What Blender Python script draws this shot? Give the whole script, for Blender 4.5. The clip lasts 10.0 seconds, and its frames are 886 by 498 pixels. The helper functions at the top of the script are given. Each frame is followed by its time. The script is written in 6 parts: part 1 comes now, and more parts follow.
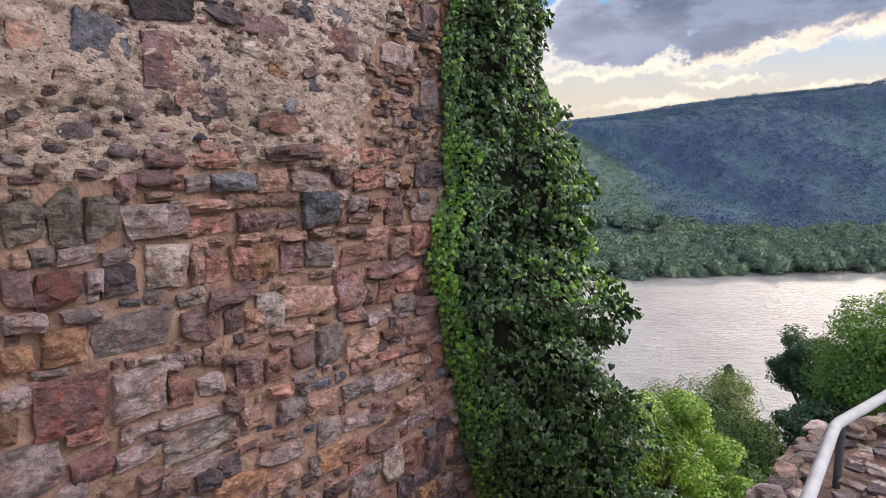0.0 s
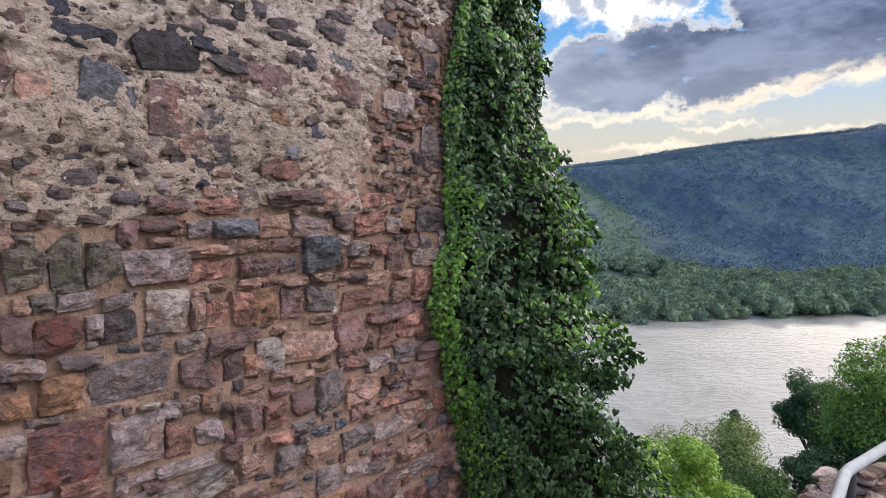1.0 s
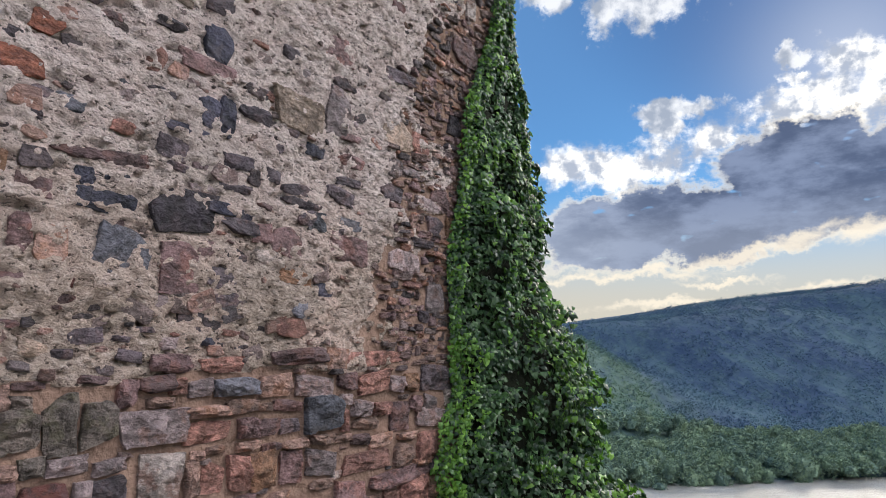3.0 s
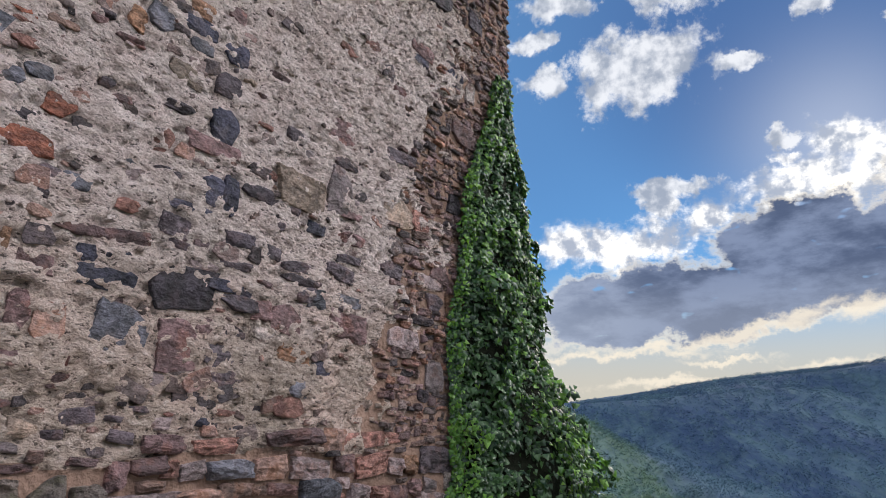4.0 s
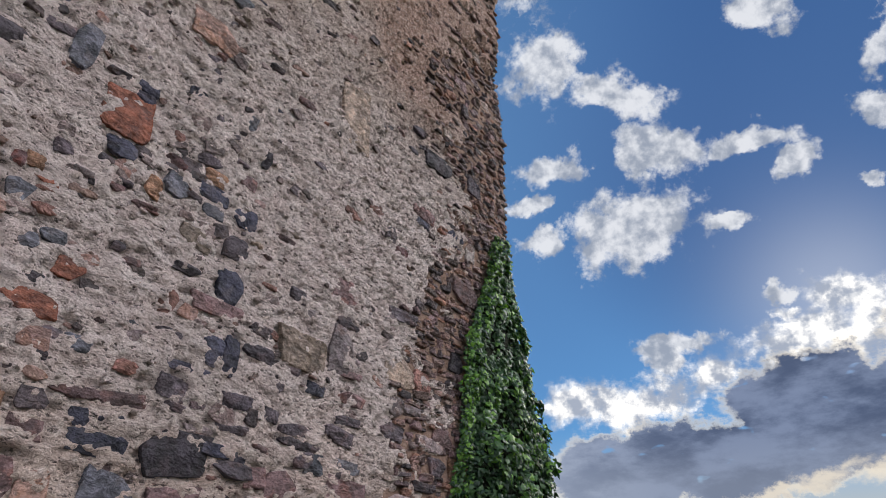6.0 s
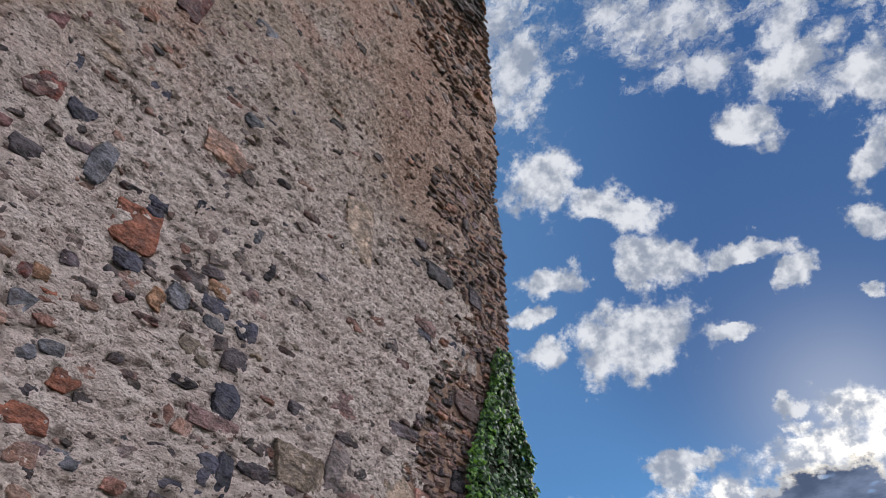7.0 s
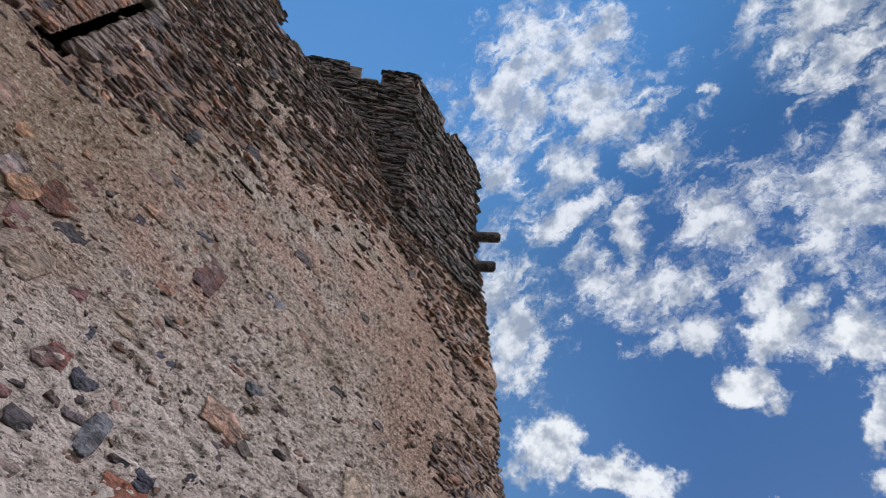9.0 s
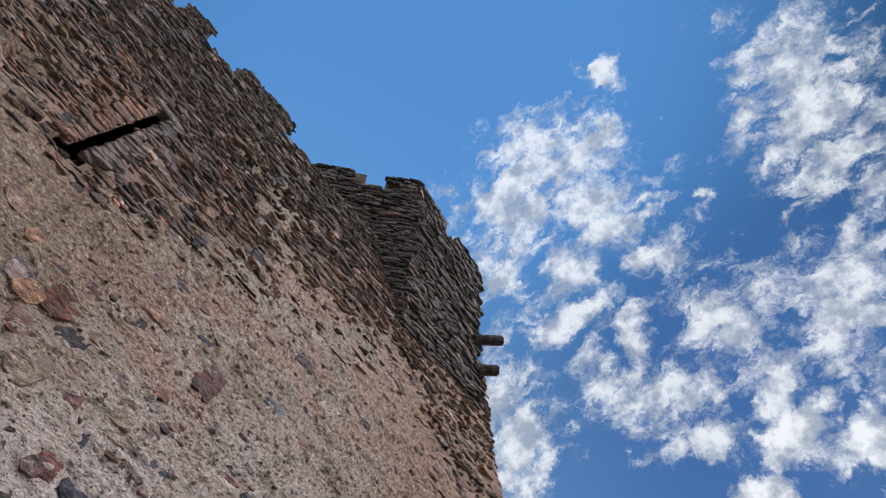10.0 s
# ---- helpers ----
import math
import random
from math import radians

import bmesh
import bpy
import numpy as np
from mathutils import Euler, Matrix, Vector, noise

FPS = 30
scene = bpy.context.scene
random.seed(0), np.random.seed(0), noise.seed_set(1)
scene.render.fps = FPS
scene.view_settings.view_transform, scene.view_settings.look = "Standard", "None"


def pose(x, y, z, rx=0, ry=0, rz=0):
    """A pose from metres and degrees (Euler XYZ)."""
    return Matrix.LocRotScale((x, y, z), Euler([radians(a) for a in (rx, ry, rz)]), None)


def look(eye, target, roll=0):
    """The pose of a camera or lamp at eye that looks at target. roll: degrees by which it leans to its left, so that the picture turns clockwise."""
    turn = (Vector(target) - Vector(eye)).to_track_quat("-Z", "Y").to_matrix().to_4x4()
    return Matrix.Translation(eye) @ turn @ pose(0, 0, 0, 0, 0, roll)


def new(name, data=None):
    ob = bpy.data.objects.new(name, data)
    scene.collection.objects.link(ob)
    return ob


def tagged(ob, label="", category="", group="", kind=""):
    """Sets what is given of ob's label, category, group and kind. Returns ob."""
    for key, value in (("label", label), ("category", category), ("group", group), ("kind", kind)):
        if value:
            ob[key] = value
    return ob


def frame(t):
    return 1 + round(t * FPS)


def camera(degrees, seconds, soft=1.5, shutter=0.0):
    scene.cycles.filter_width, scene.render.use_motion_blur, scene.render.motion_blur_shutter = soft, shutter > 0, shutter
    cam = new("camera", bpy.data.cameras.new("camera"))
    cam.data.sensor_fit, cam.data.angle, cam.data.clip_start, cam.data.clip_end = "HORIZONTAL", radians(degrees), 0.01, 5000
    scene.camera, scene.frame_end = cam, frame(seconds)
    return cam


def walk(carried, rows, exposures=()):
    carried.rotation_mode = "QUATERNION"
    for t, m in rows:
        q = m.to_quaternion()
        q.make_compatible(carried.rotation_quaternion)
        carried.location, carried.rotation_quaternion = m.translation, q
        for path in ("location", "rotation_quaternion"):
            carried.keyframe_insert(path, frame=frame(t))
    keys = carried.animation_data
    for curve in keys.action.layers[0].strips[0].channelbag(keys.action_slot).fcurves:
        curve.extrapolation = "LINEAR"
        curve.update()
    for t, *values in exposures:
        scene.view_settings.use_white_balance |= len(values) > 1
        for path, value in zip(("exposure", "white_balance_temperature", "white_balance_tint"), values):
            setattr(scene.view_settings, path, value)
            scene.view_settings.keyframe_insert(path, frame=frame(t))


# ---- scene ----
cam = camera(67.41, 10.0, soft=0.95)
EYE = (2.5, 0.0, 1.65)
TURNS = [
    (0, 82.0, -0.495, 36.07), (0.5, 83.949, -0.389, 36.179), (1, 85.819, -0.263, 36.143),
    (1.5, 87.998, -0.141, 36.306), (2, 91.517, -0.031, 36.467), (2.5, 95.586, 0.039, 36.591),
    (4, 105.976, 0.029, 36.581), (4.5, 109.266, 0.133, 36.703), (5, 112.625, 0.26, 36.869),
    (6.5, 123.868, 0.494, 36.904), (7, 129.128, 0.464, 37.025), (7.5, 134.85, 0.543, 37.162),
    (8, 140.554, 0.682, 37.245), (8.5, 146.212, 0.866, 37.532), (9, 151.788, 0.851, 37.577),
    (9.5, 157.202, 0.784, 37.805), (10, 160.647, 0.73, 37.861)]
walk(cam, [(t, pose(*EYE, rx, ry, rz)) for t, rx, ry, rz in TURNS],
     exposures=[(0, 0.72, 6900, 17), (0.6, 0.68, 6750, 14), (1.3, 0.62, 6500, 11), (2.5, 0.55, 6450, 10), (4.5, 0.34, 6400, 11), (7, 0.17, 6400, 11), (8.5, 0.32, 6350, 10), (10, 0.44, 6400, 9)])

# ---- sky and sun ----
SUN_AZ, SUN_EL = -4.5, 21.5        # degrees from +y clockwise, degrees up


def heading(az, el):
    a, e = radians(az), radians(el)
    return Vector((math.sin(a) * math.cos(e), math.cos(a) * math.cos(e), math.sin(e)))


sun_data = bpy.data.lights.new("sun", "SUN")
sun_data.energy, sun_data.angle, sun_data.color = 0.8, radians(10.0), (1.0, 0.88, 0.72)
sun = new("sun", sun_data)
sun.matrix_world = look((0, 0, 40), Vector((0, 0, 40)) - heading(SUN_AZ, SUN_EL))

# cloud banks: azimuth, elevation, half length, half height, tilt, all in degrees
PUFFS_A = [(-18.1, 29.5, 5.0, 2.8, 9), (-26.4, 29.9, 2.1, 1.0, 15), (-27.9, 32.8, 1.9, 0.8, 10), (-14.6, 35.8, 3.1, 1.9, -13), (-24.9, 35.7, 2.7, 1.2, 3), (-6.4, 34.7, 3.0, 0.9, -13), (-3.4, 32.2, 1.7, 0.9, 9), (-9.9, 28.9, 1.8, 0.6, 2), (-16.3, 20.0, 2.4, 0.8, 5), (-16.9, 18.9, 1.5, 0.7, -7), (-7.4, 22.4, 1.1, 0.6, -4)]
PUFFS_B = [(-25.3, 44.4, 2.7, 2.9, 32), (-17.7, 41.1, 4.3, 1.5, -22), (-1.3, 43.9, 2.4, 1.6, -37), (4.6, 46.6, 2.6, 1.5, 1), (9.5, 43.2, 1.4, 2.0, -36), (4.3, 34.0, 1.4, 1.3, -27), (2.1, 29.4, 0.8, 0.6, 1), (6.4, 37.6, 1.2, 2.0, -30)]
PUFFS_C = [(7.6, 55.5, 3.2, 4.1, -9), (6.4, 49.4, 2.9, 1.7, 3), (2.9, 46.1, 2.1, 1.5, -22), (18.6, 50.6, 3.7, 6.2, -50), (38.6, 59.7, 4.3, 7.1, -52), (9.1, 43.5, 2.0, 2.3, -37), (-6.7, 53.5, 3.1, 3.0, -6), (-9.0, 65.5, 2.6, 2.9, 3), (-13.7, 62.2, 3.3, 1.7, -7), (-26.7, 56.8, 2.6, 5.5, -10), (-12.3, 56.9, 1.6, 2.8, -22), (-22.5, 67.5, 2.4, 1.9, -15)]
PUFFS_D = [(-26.6, 54.4, 3.4, 5.0, -8), (-5.7, 53.2, 4.6, 2.5, -26), (-0.6, 75.6, 3.8, 2.8, -27), (16.9, 72.8, 1.6, 2.8, -54), (11.6, 67.3, 1.8, 0.8, -26), (19.7, 63.8, 0.9, 0.5, -23), (8.0, 63.2, 2.7, 1.3, -6), (-4.9, 58.6, 1.3, 2.8, -19), (-17.9, 74.1, 2.4, 2.4, -19), (33.9, 75.8, 1.6, 1.0, -71), (-14.7, 71.2, 1.9, 2.4, -22), (-4.6, 49.9, 3.2, 1.7, -38), (6, 74.5, 4.5, 3.0, -25), (-14, 73, 4.0, 4.0, 0), (4, 69, 4.0, 3.0, -20)]
WHITE_BANK = [(-22.0, 16.1, 7.3, 2.1, 4), (-14.0, 17.2, 2.6, 1.7, 35), (-2.8, 21.6, 2.8, 1.7, -2), (-7.3, 19.1, 6.5, 1.8, 5), (-1.1, 18.7, 3.0, 2.8, -1), (-7.7, 21.2, 1.1, 0.7, -11)]
DARK_BANK = [(-6.1, 14.2, 7.0, 3.6, -3), (-19.7, 10.8, 8.4, 3.2, 5), (-12.9, 9.7, 6.1, 2.2, 4), (0.7, 13.9, 4.1, 4.3, -11), (-8.5, 11.0, 6.5, 2.4, 4), (-3.0, 13.2, 5.0, 3.4, 0)]
STREAKS = [(-21.9, 6.8, 7.6, 0.4, 0), (-11.9, 7.9, 5.6, 0.5, 7), (-7.4, 9.2, 2.7, 0.7, 22), (-18.2, 4.3, 5.9, 0.5, 0), (-13.4, 6.0, 3.2, 0.3, 0), (-4.1, 9.1, 2.1, 0.9, 11), (-6.6, 5.3, 3.2, 0.4, 0)]


class Nodes:
    """Short hand for building a node tree."""

    def __init__(self, tree):
        self.tree = tree
        tree.nodes.clear()

    def add(self, kind, out=0, sets=(), **ins):
        n = self.tree.nodes.new(kind)
        sets = dict(sets)
        if "operation" in sets:
            n.operation = sets["operation"]
        if "use_clamp" in sets:
            n.use_clamp = sets["use_clamp"]
        if "data_type" in sets:
            n.data_type = sets["data_type"]
        if "blend_type" in sets:
            n.blend_type = sets["blend_type"]
        if "interpolation_type" in sets:
            n.interpolation_type = sets["interpolation_type"]
        if "vector_type" in sets:
            n.vector_type = sets["vector_type"]
        for key, value in ins.items():
            slot = n.inputs[int(key[1:])] if key[0] == "i" and key[1:].isdigit() else n.inputs[key.replace("_", " ")]
            if isinstance(value, bpy.types.NodeSocket):
                self.tree.links.new(value, slot)
            else:
                slot.default_value = value
        return n.outputs[out] if n.outputs else None

    def math(self, op, a, b=0.0, clamp=False):
        return self.add("ShaderNodeMath", sets={"operation": op, "use_clamp": clamp}, i0=a, i1=b)

    def vec(self, op, a, b, out=0):
        return self.add("ShaderNodeVectorMath", out, {"operation": op}, i0=a, i1=b)

    def mix(self, fac, a, b, blend="MIX"):
        return self.add("ShaderNodeMix", 2, {"data_type": "RGBA", "blend_type": blend}, i0=fac, i6=a, i7=b)

    def noise(self, vector, scale, detail=4.0, rough=0.55, out=0):
        return self.add("ShaderNodeTexNoise", out, Vector=vector, Scale=scale, Detail=detail, Roughness=rough)

    def step(self, x, lo, hi, a=0.0, b=1.0):
        return self.add("ShaderNodeMapRange", sets={"interpolation_type": "SMOOTHSTEP"}, i0=x, i1=lo, i2=hi, i3=a, i4=b)


def rgb(r, g, b):
    return (r, g, b, 1.0)


world = bpy.data.worlds.new("sky")
world.use_nodes = True
scene.world = world
w = Nodes(world.node_tree)
facing = w.add("ShaderNodeTexCoord", 0)
air = w.add("ShaderNodeTexSky")
air.node.sky_type, air.node.sun_disc = "NISHITA", False
air.node.sun_elevation, air.node.sun_rotation = radians(SUN_EL), radians(SUN_AZ)
air.node.altitude, air.node.air_density, air.node.dust_density, air.node.ozone_density = 150.0, 1.0, 0.0, 2.0
air = w.mix(1.0, air, rgb(0.032, 0.055, 0.072), "MULTIPLY")
warp = w.vec("SUBTRACT", w.noise(facing, 16.0, 7.0, 0.66, 1), (0.5, 0.5, 0.5))
wobbly = w.vec("ADD", facing, w.vec("MULTIPLY", warp, (0.075, 0.075, 0.075)))


def bank(rows, vector):
    """1 in the middle of each cloud, 0 on its rim, less beyond."""
    best = None
    for az, el, long, high, tilt in rows:
        c = heading(az, el)
        h = c.cross(Vector((0, 0, 1))).normalized()
        v = h.cross(c)
        t = radians(tilt)
        e1, e2 = h * math.cos(t) + v * math.sin(t), v * math.cos(t) - h * math.sin(t)
        turn = Matrix((e1, e2, -c)).transposed().to_euler()
        m = w.add("ShaderNodeMapping", sets={"vector_type": "TEXTURE"}, Vector=vector, Location=c, Rotation=turn,
                  Scale=(radians(long), radians(high), 0.5))
        d = w.math("SUBTRACT", 1.0, w.vec("LENGTH", m, (0, 0, 0), 1))
        best = d if best is None else w.math("MAXIMUM", best, d)
    return best


billow = w.noise(facing, 20.0, 10.0, 0.63)
lying = w.vec("MULTIPLY", facing, (1.0, 1.0, 2.3))
shreds = w.math("MULTIPLY", w.math("SUBTRACT", w.noise(lying, 13.0, 10.0, 0.66), 0.5), 3.0)
fine = w.noise(w.vec("ADD", facing, (3.1, 1.7, 0.4)), 30.0, 6.0, 0.58)
ragged = w.math("MULTIPLY", w.math("SUBTRACT", billow, 0.5), 3.0)
puffs = bank(PUFFS_A + PUFFS_B, wobbly)
thin = bank(PUFFS_C + PUFFS_D, wobbly)
puff_alpha = w.step(w.math("ADD", puffs, ragged), -0.32, 0.28)
# the high clouds are torn into thin veils
torn = w.math("MULTIPLY", w.math("SUBTRACT", w.noise(w.add("ShaderNodeMapping", Vector=wobbly, Rotation=(0.3, 0.5, 0.9), Scale=(1.0, 2.2, 1.5)), 17.0, 12.0, 0.66), 0.5), 4.6)
thin_alpha = w.math("MULTIPLY", w.step(w.math("ADD", w.math("MULTIPLY", thin, 0.9), torn), -0.40, 0.75), 0.88)
puff_alpha = w.math("MAXIMUM", puff_alpha, thin_alpha)
# bright clouds added behind the camera, never in view, to light the wall
behind = w.step(w.vec("DOT_PRODUCT", facing, (0.86, -0.51, 0.0), 1), 0.24, 0.48)
behind = w.math("MULTIPLY", behind, w.step(w.add("ShaderNodeSeparateXYZ", 2, Vector=facing), 0.05, 0.45))
behind = w.math("MULTIPLY", behind, w.step(w.noise(facing, 3.5, 7.0, 0.6), 0.30, 0.55))
# a very bright bank added right of the view, unseen, as the wall's side light
unseen_fill = bank([(34.0, 33.0, 20.0, 12.0, 0.0), (54.0, 40.0, 18.0, 15.0, 0.0)], facing)
unseen_fill = w.step(w.math("ADD", unseen_fill, w.math("MULTIPLY", ragged, 0.25)), 0.0, 0.5)
puff_light = w.mix(w.step(fine, 0.36, 0.62), rgb(0.30, 0.335, 0.40), rgb(0.72, 0.73, 0.75))
white = bank(WHITE_BANK, wobbly)
white_alpha = w.step(w.math("ADD", white, w.math("ADD", w.math("MULTIPLY", ragged, 0.75), w.math("MULTIPLY", shreds, 0.35))), -0.22, 0.55)
dark = bank(DARK_BANK, wobbly)
dark_in = w.math("ADD", dark, w.math("ADD", w.math("MULTIPLY", ragged, 0.22), w.math("MULTIPLY", shreds, 0.36)))
dark_alpha = w.step(dark_in, -0.24, 0.10)
gaps = w.step(w.math("ADD", w.noise(lying, 22.0, 2.5, 0.5), w.math("MULTIPLY", dark, -0.05)), 0.64, 0.72)
dark_alpha = w.math("MULTIPLY", dark_alpha, w.math("SUBTRACT", 1.0, w.math("MULTIPLY", gaps, 0.8)))
east = w.step(w.vec("DOT_PRODUCT", facing, tuple(heading(80, 0)), 1), -0.48, -0.10)
dark_body = w.mix(w.step(w.noise(lying, 9.0, 8.0, 0.62), 0.36, 0.62), w.mix(east, rgb(0.25, 0.305, 0.42), rgb(0.072, 0.098, 0.168)), w.mix(east, rgb(0.44, 0.49, 0.585), rgb(0.18, 0.225, 0.335)))
under = w.step(w.add("ShaderNodeSeparateXYZ", 2, Vector=facing), 0.235, 0.15)
dark_body = w.mix(w.math("MULTIPLY", under, 0.4), dark_body, rgb(0.31, 0.35, 0.43))
dark_light = w.mix(w.step(dark_in, -0.14, 0.10), rgb(0.85, 0.76, 0.60), dark_body)
streak = bank(STREAKS, wobbly)
streak_alpha = w.step(w.math("ADD", streak, w.math("MULTIPLY", shreds, 0.9)), -0.3, 0.8)
# the veil of light round the sun and over the hills
near_sun = w.vec("DOT_PRODUCT", facing, tuple(heading(SUN_AZ + 1, SUN_EL)), 1)
glow = w.math("POWER", w.math("MAXIMUM", near_sun, 0.0), 150.0)
low = w.step(w.add("ShaderNodeSeparateXYZ", 2, Vector=facing), 0.06, 0.25, 1.0, 0.0)
sky_colour = w.mix(w.math("MULTIPLY", low, 0.92), air, rgb(0.50, 0.445, 0.36))
height_up = w.add("ShaderNodeSeparateXYZ", 2, Vector=facing)
sky_colour = w.mix(w.math("MULTIPLY", w.step(height_up, 0.80, 0.985), 0.75), sky_colour, rgb(0.085, 0.25, 0.57))
deep = w.step(w.vec("DOT_PRODUCT", facing, tuple(heading(4, 39)), 1), 0.87, 0.97)
sky_colour = w.mix(w.math("MULTIPLY", deep, 0.9), sky_colour, rgb(0.036, 0.104, 0.275))
haze = w.math("MULTIPLY", w.math("POWER", w.math("MAXIMUM", near_sun, 0.0), 12.0), 0.08)
west = w.step(w.vec("DOT_PRODUCT", facing, tuple(heading(-70, 38)), 1), 0.66, 0.97)
sky_colour = w.mix(w.math("MULTIPLY", west, 0.5), sky_colour, rgb(0.14, 0.30, 0.56))
sky_colour = w.mix(haze, sky_colour, rgb(0.42, 0.50, 0.62))
sky_colour = w.mix(w.math("MULTIPLY", glow, 0.32), sky_colour, rgb(0.80, 0.82, 0.86))
sky_colour = w.mix(w.math("MULTIPLY", behind, 0.95), sky_colour, rgb(1.5, 1.5, 1.55))
sky_colour = w.mix(unseen_fill, sky_colour, rgb(8.6, 8.3, 8.0))
sky_colour = w.mix(w.math("MULTIPLY", puff_alpha, 0.92), sky_colour, puff_light)
sky_colour = w.mix(white_alpha, sky_colour, w.mix(w.step(w.math("ADD", fine, w.math("MULTIPLY", shreds, 0.12)), 0.38, 0.66), rgb(0.34, 0.38, 0.46), rgb(1.35, 1.30, 1.20)))
sky_colour = w.mix(dark_alpha, sky_colour, dark_light)
sky_colour = w.mix(w.math("MULTIPLY", streak_alpha, 0.8), sky_colour, rgb(0.76, 0.68, 0.55))
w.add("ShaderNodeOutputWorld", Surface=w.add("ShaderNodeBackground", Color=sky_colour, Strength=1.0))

# ---- materials ----


def material(name):
    m = bpy.data.materials.new(name)
    m.use_nodes = True
    return m, Nodes(m.node_tree)


def surface(n, colour, rough, height=None, strength=0.5, distance=0.01, metal=0.0, spec=0.5, extra=None):
    ins = {"Base_Color": colour, "Roughness": rough, "Metallic": metal, "Specular_IOR_Level": spec}
    if height is not None:
        ins["Normal"] = n.add("ShaderNodeBump", Height=height, Strength=strength, Distance=distance)
    ins.update(extra or {})
    n.add("ShaderNodeOutputMaterial", Surface=n.add("ShaderNodeBsdfPrincipled", **ins))


def scaled(c, k):
    return rgb(*[min(0.9, v * k) for v in c])


def facets(n, vector, scale, k):
    """Height of flat, tilted splits, cell by cell."""
    cell_ = n.add("ShaderNodeTexVoronoi", 1, Vector=vector, Scale=scale)
    middle = cell_.node.outputs[2]
    return n.math("MULTIPLY", n.vec("DOT_PRODUCT", n.vec("SUBTRACT", vector, middle), n.vec("SUBTRACT", cell_, (0.5, 0.5, 0.5)), 1), k)


def rock(name, c, second, island=False, rough=0.82, stretch=(1, 1, 1.5)):
    """Weathered stone: veined and stained, every piece a little different."""
    m, n = material(name)
    place = n.add("ShaderNodeNewGeometry", 0)
    chance = n.add("ShaderNodeNewGeometry", 8) if island else n.add("ShaderNodeObjectInfo", 5)
    shifted = n.vec("ADD", place, n.vec("MULTIPLY", n.add("ShaderNodeCombineXYZ", X=chance, Y=chance, Z=chance), (7.0, 3.0, 5.0)))
    laid = n.vec("MULTIPLY", shifted, stretch)
    big, small = n.noise(laid, 9.0, 6.0, 0.65), n.noise(laid, 26.0, 8.0, 0.70)
    grit = n.noise(place, 170.0, 4.0, 0.7)
    colour = n.mix(n.step(big, 0.40, 0.60), scaled(c, 0.60), scaled(c, 1.35))
    colour = n.mix(n.math("MULTIPLY", n.step(n.noise(shifted, 10.0, 5.0, 0.6), 0.50, 0.62), 0.85), colour, rgb(*second))
    colour = n.mix(n.math("MULTIPLY", n.step(small, 0.50, 0.66), 0.6), colour, scaled([v * 1.65 + 0.02 for v in c], 1.15))
    colour = n.mix(n.math("MULTIPLY", n.step(small, 0.46, 0.33), 0.7), colour, scaled(c, 0.34))
    colour = n.mix(1.0, colour, n.add("ShaderNodeCombineXYZ", X=n.step(chance, 0.0, 1.0, 0.74, 1.42), Y=n.step(chance, 0.0, 1.0, 0.72, 1.32), Z=n.step(chance, 0, 1, 0.72, 1.30)), "MULTIPLY")
    height = n.math("ADD", n.math("MULTIPLY", small, 1.0), n.math("ADD", n.math("MULTIPLY", grit, 0.35), n.math("MULTIPLY", big, 0.9)))
    bent = n.vec("ADD", laid, n.vec("MULTIPLY", n.noise(laid, 14.0, 4.0, 0.6, 1), (0.07, 0.07, 0.07)))
    height = n.math("ADD", height, n.math("ADD", facets(n, bent, 10.0, 30.0), facets(n, bent, 25.0, 20.0)))
    surface(n, colour, n.step(small, 0.3, 0.7, rough - 0.2, min(1.0, rough + 0.1)), height, 1.0, 0.045)
    return m


ROCKS = {
    "bg": rock("blue_grey_stone", (0.140, 0.148, 0.185), (0.19, 0.18, 0.20)),
    "ru": rock("deep_rust_stone", (0.24, 0.088, 0.055), (0.13, 0.062, 0.050)),
    "wn": rock("wine_red_stone", (0.185, 0.095, 0.10), (0.26, 0.085, 0.065)),
    "dk": rock("charcoal_stone", (0.062, 0.052, 0.068), (0.11, 0.085, 0.10)),
    "bl": rock("grey_blue_stone", (0.285, 0.235, 0.245), (0.31, 0.205, 0.185)),
    "pu": rock("purple_brown_stone", (0.20, 0.13, 0.135), (0.29, 0.15, 0.13)),
    "nv": rock("dark_slate_stone", (0.058, 0.060, 0.098), (0.105, 0.095, 0.125)),
    "tn": rock("tan_stone", (0.36, 0.285, 0.235), (0.26, 0.20, 0.15)),
    "sl": rock("slate_stone", (0.118, 0.098, 0.118), (0.19, 0.13, 0.135)),
    "br": rock("brown_stone", (0.345, 0.23, 0.195), (0.40, 0.22, 0.15)),
    "rd": rock("red_sandstone", (0.34, 0.18, 0.15), (0.20, 0.10, 0.09)),
    "or": rock("rust_stone", (0.35, 0.20, 0.125), (0.22, 0.12, 0.08)),
    "gn": rock("mossy_stone", (0.18, 0.155, 0.14), (0.15, 0.14, 0.095)),
    "lt": rock("pale_stone", (0.48, 0.42, 0.40), (0.32, 0.20, 0.17)),
}
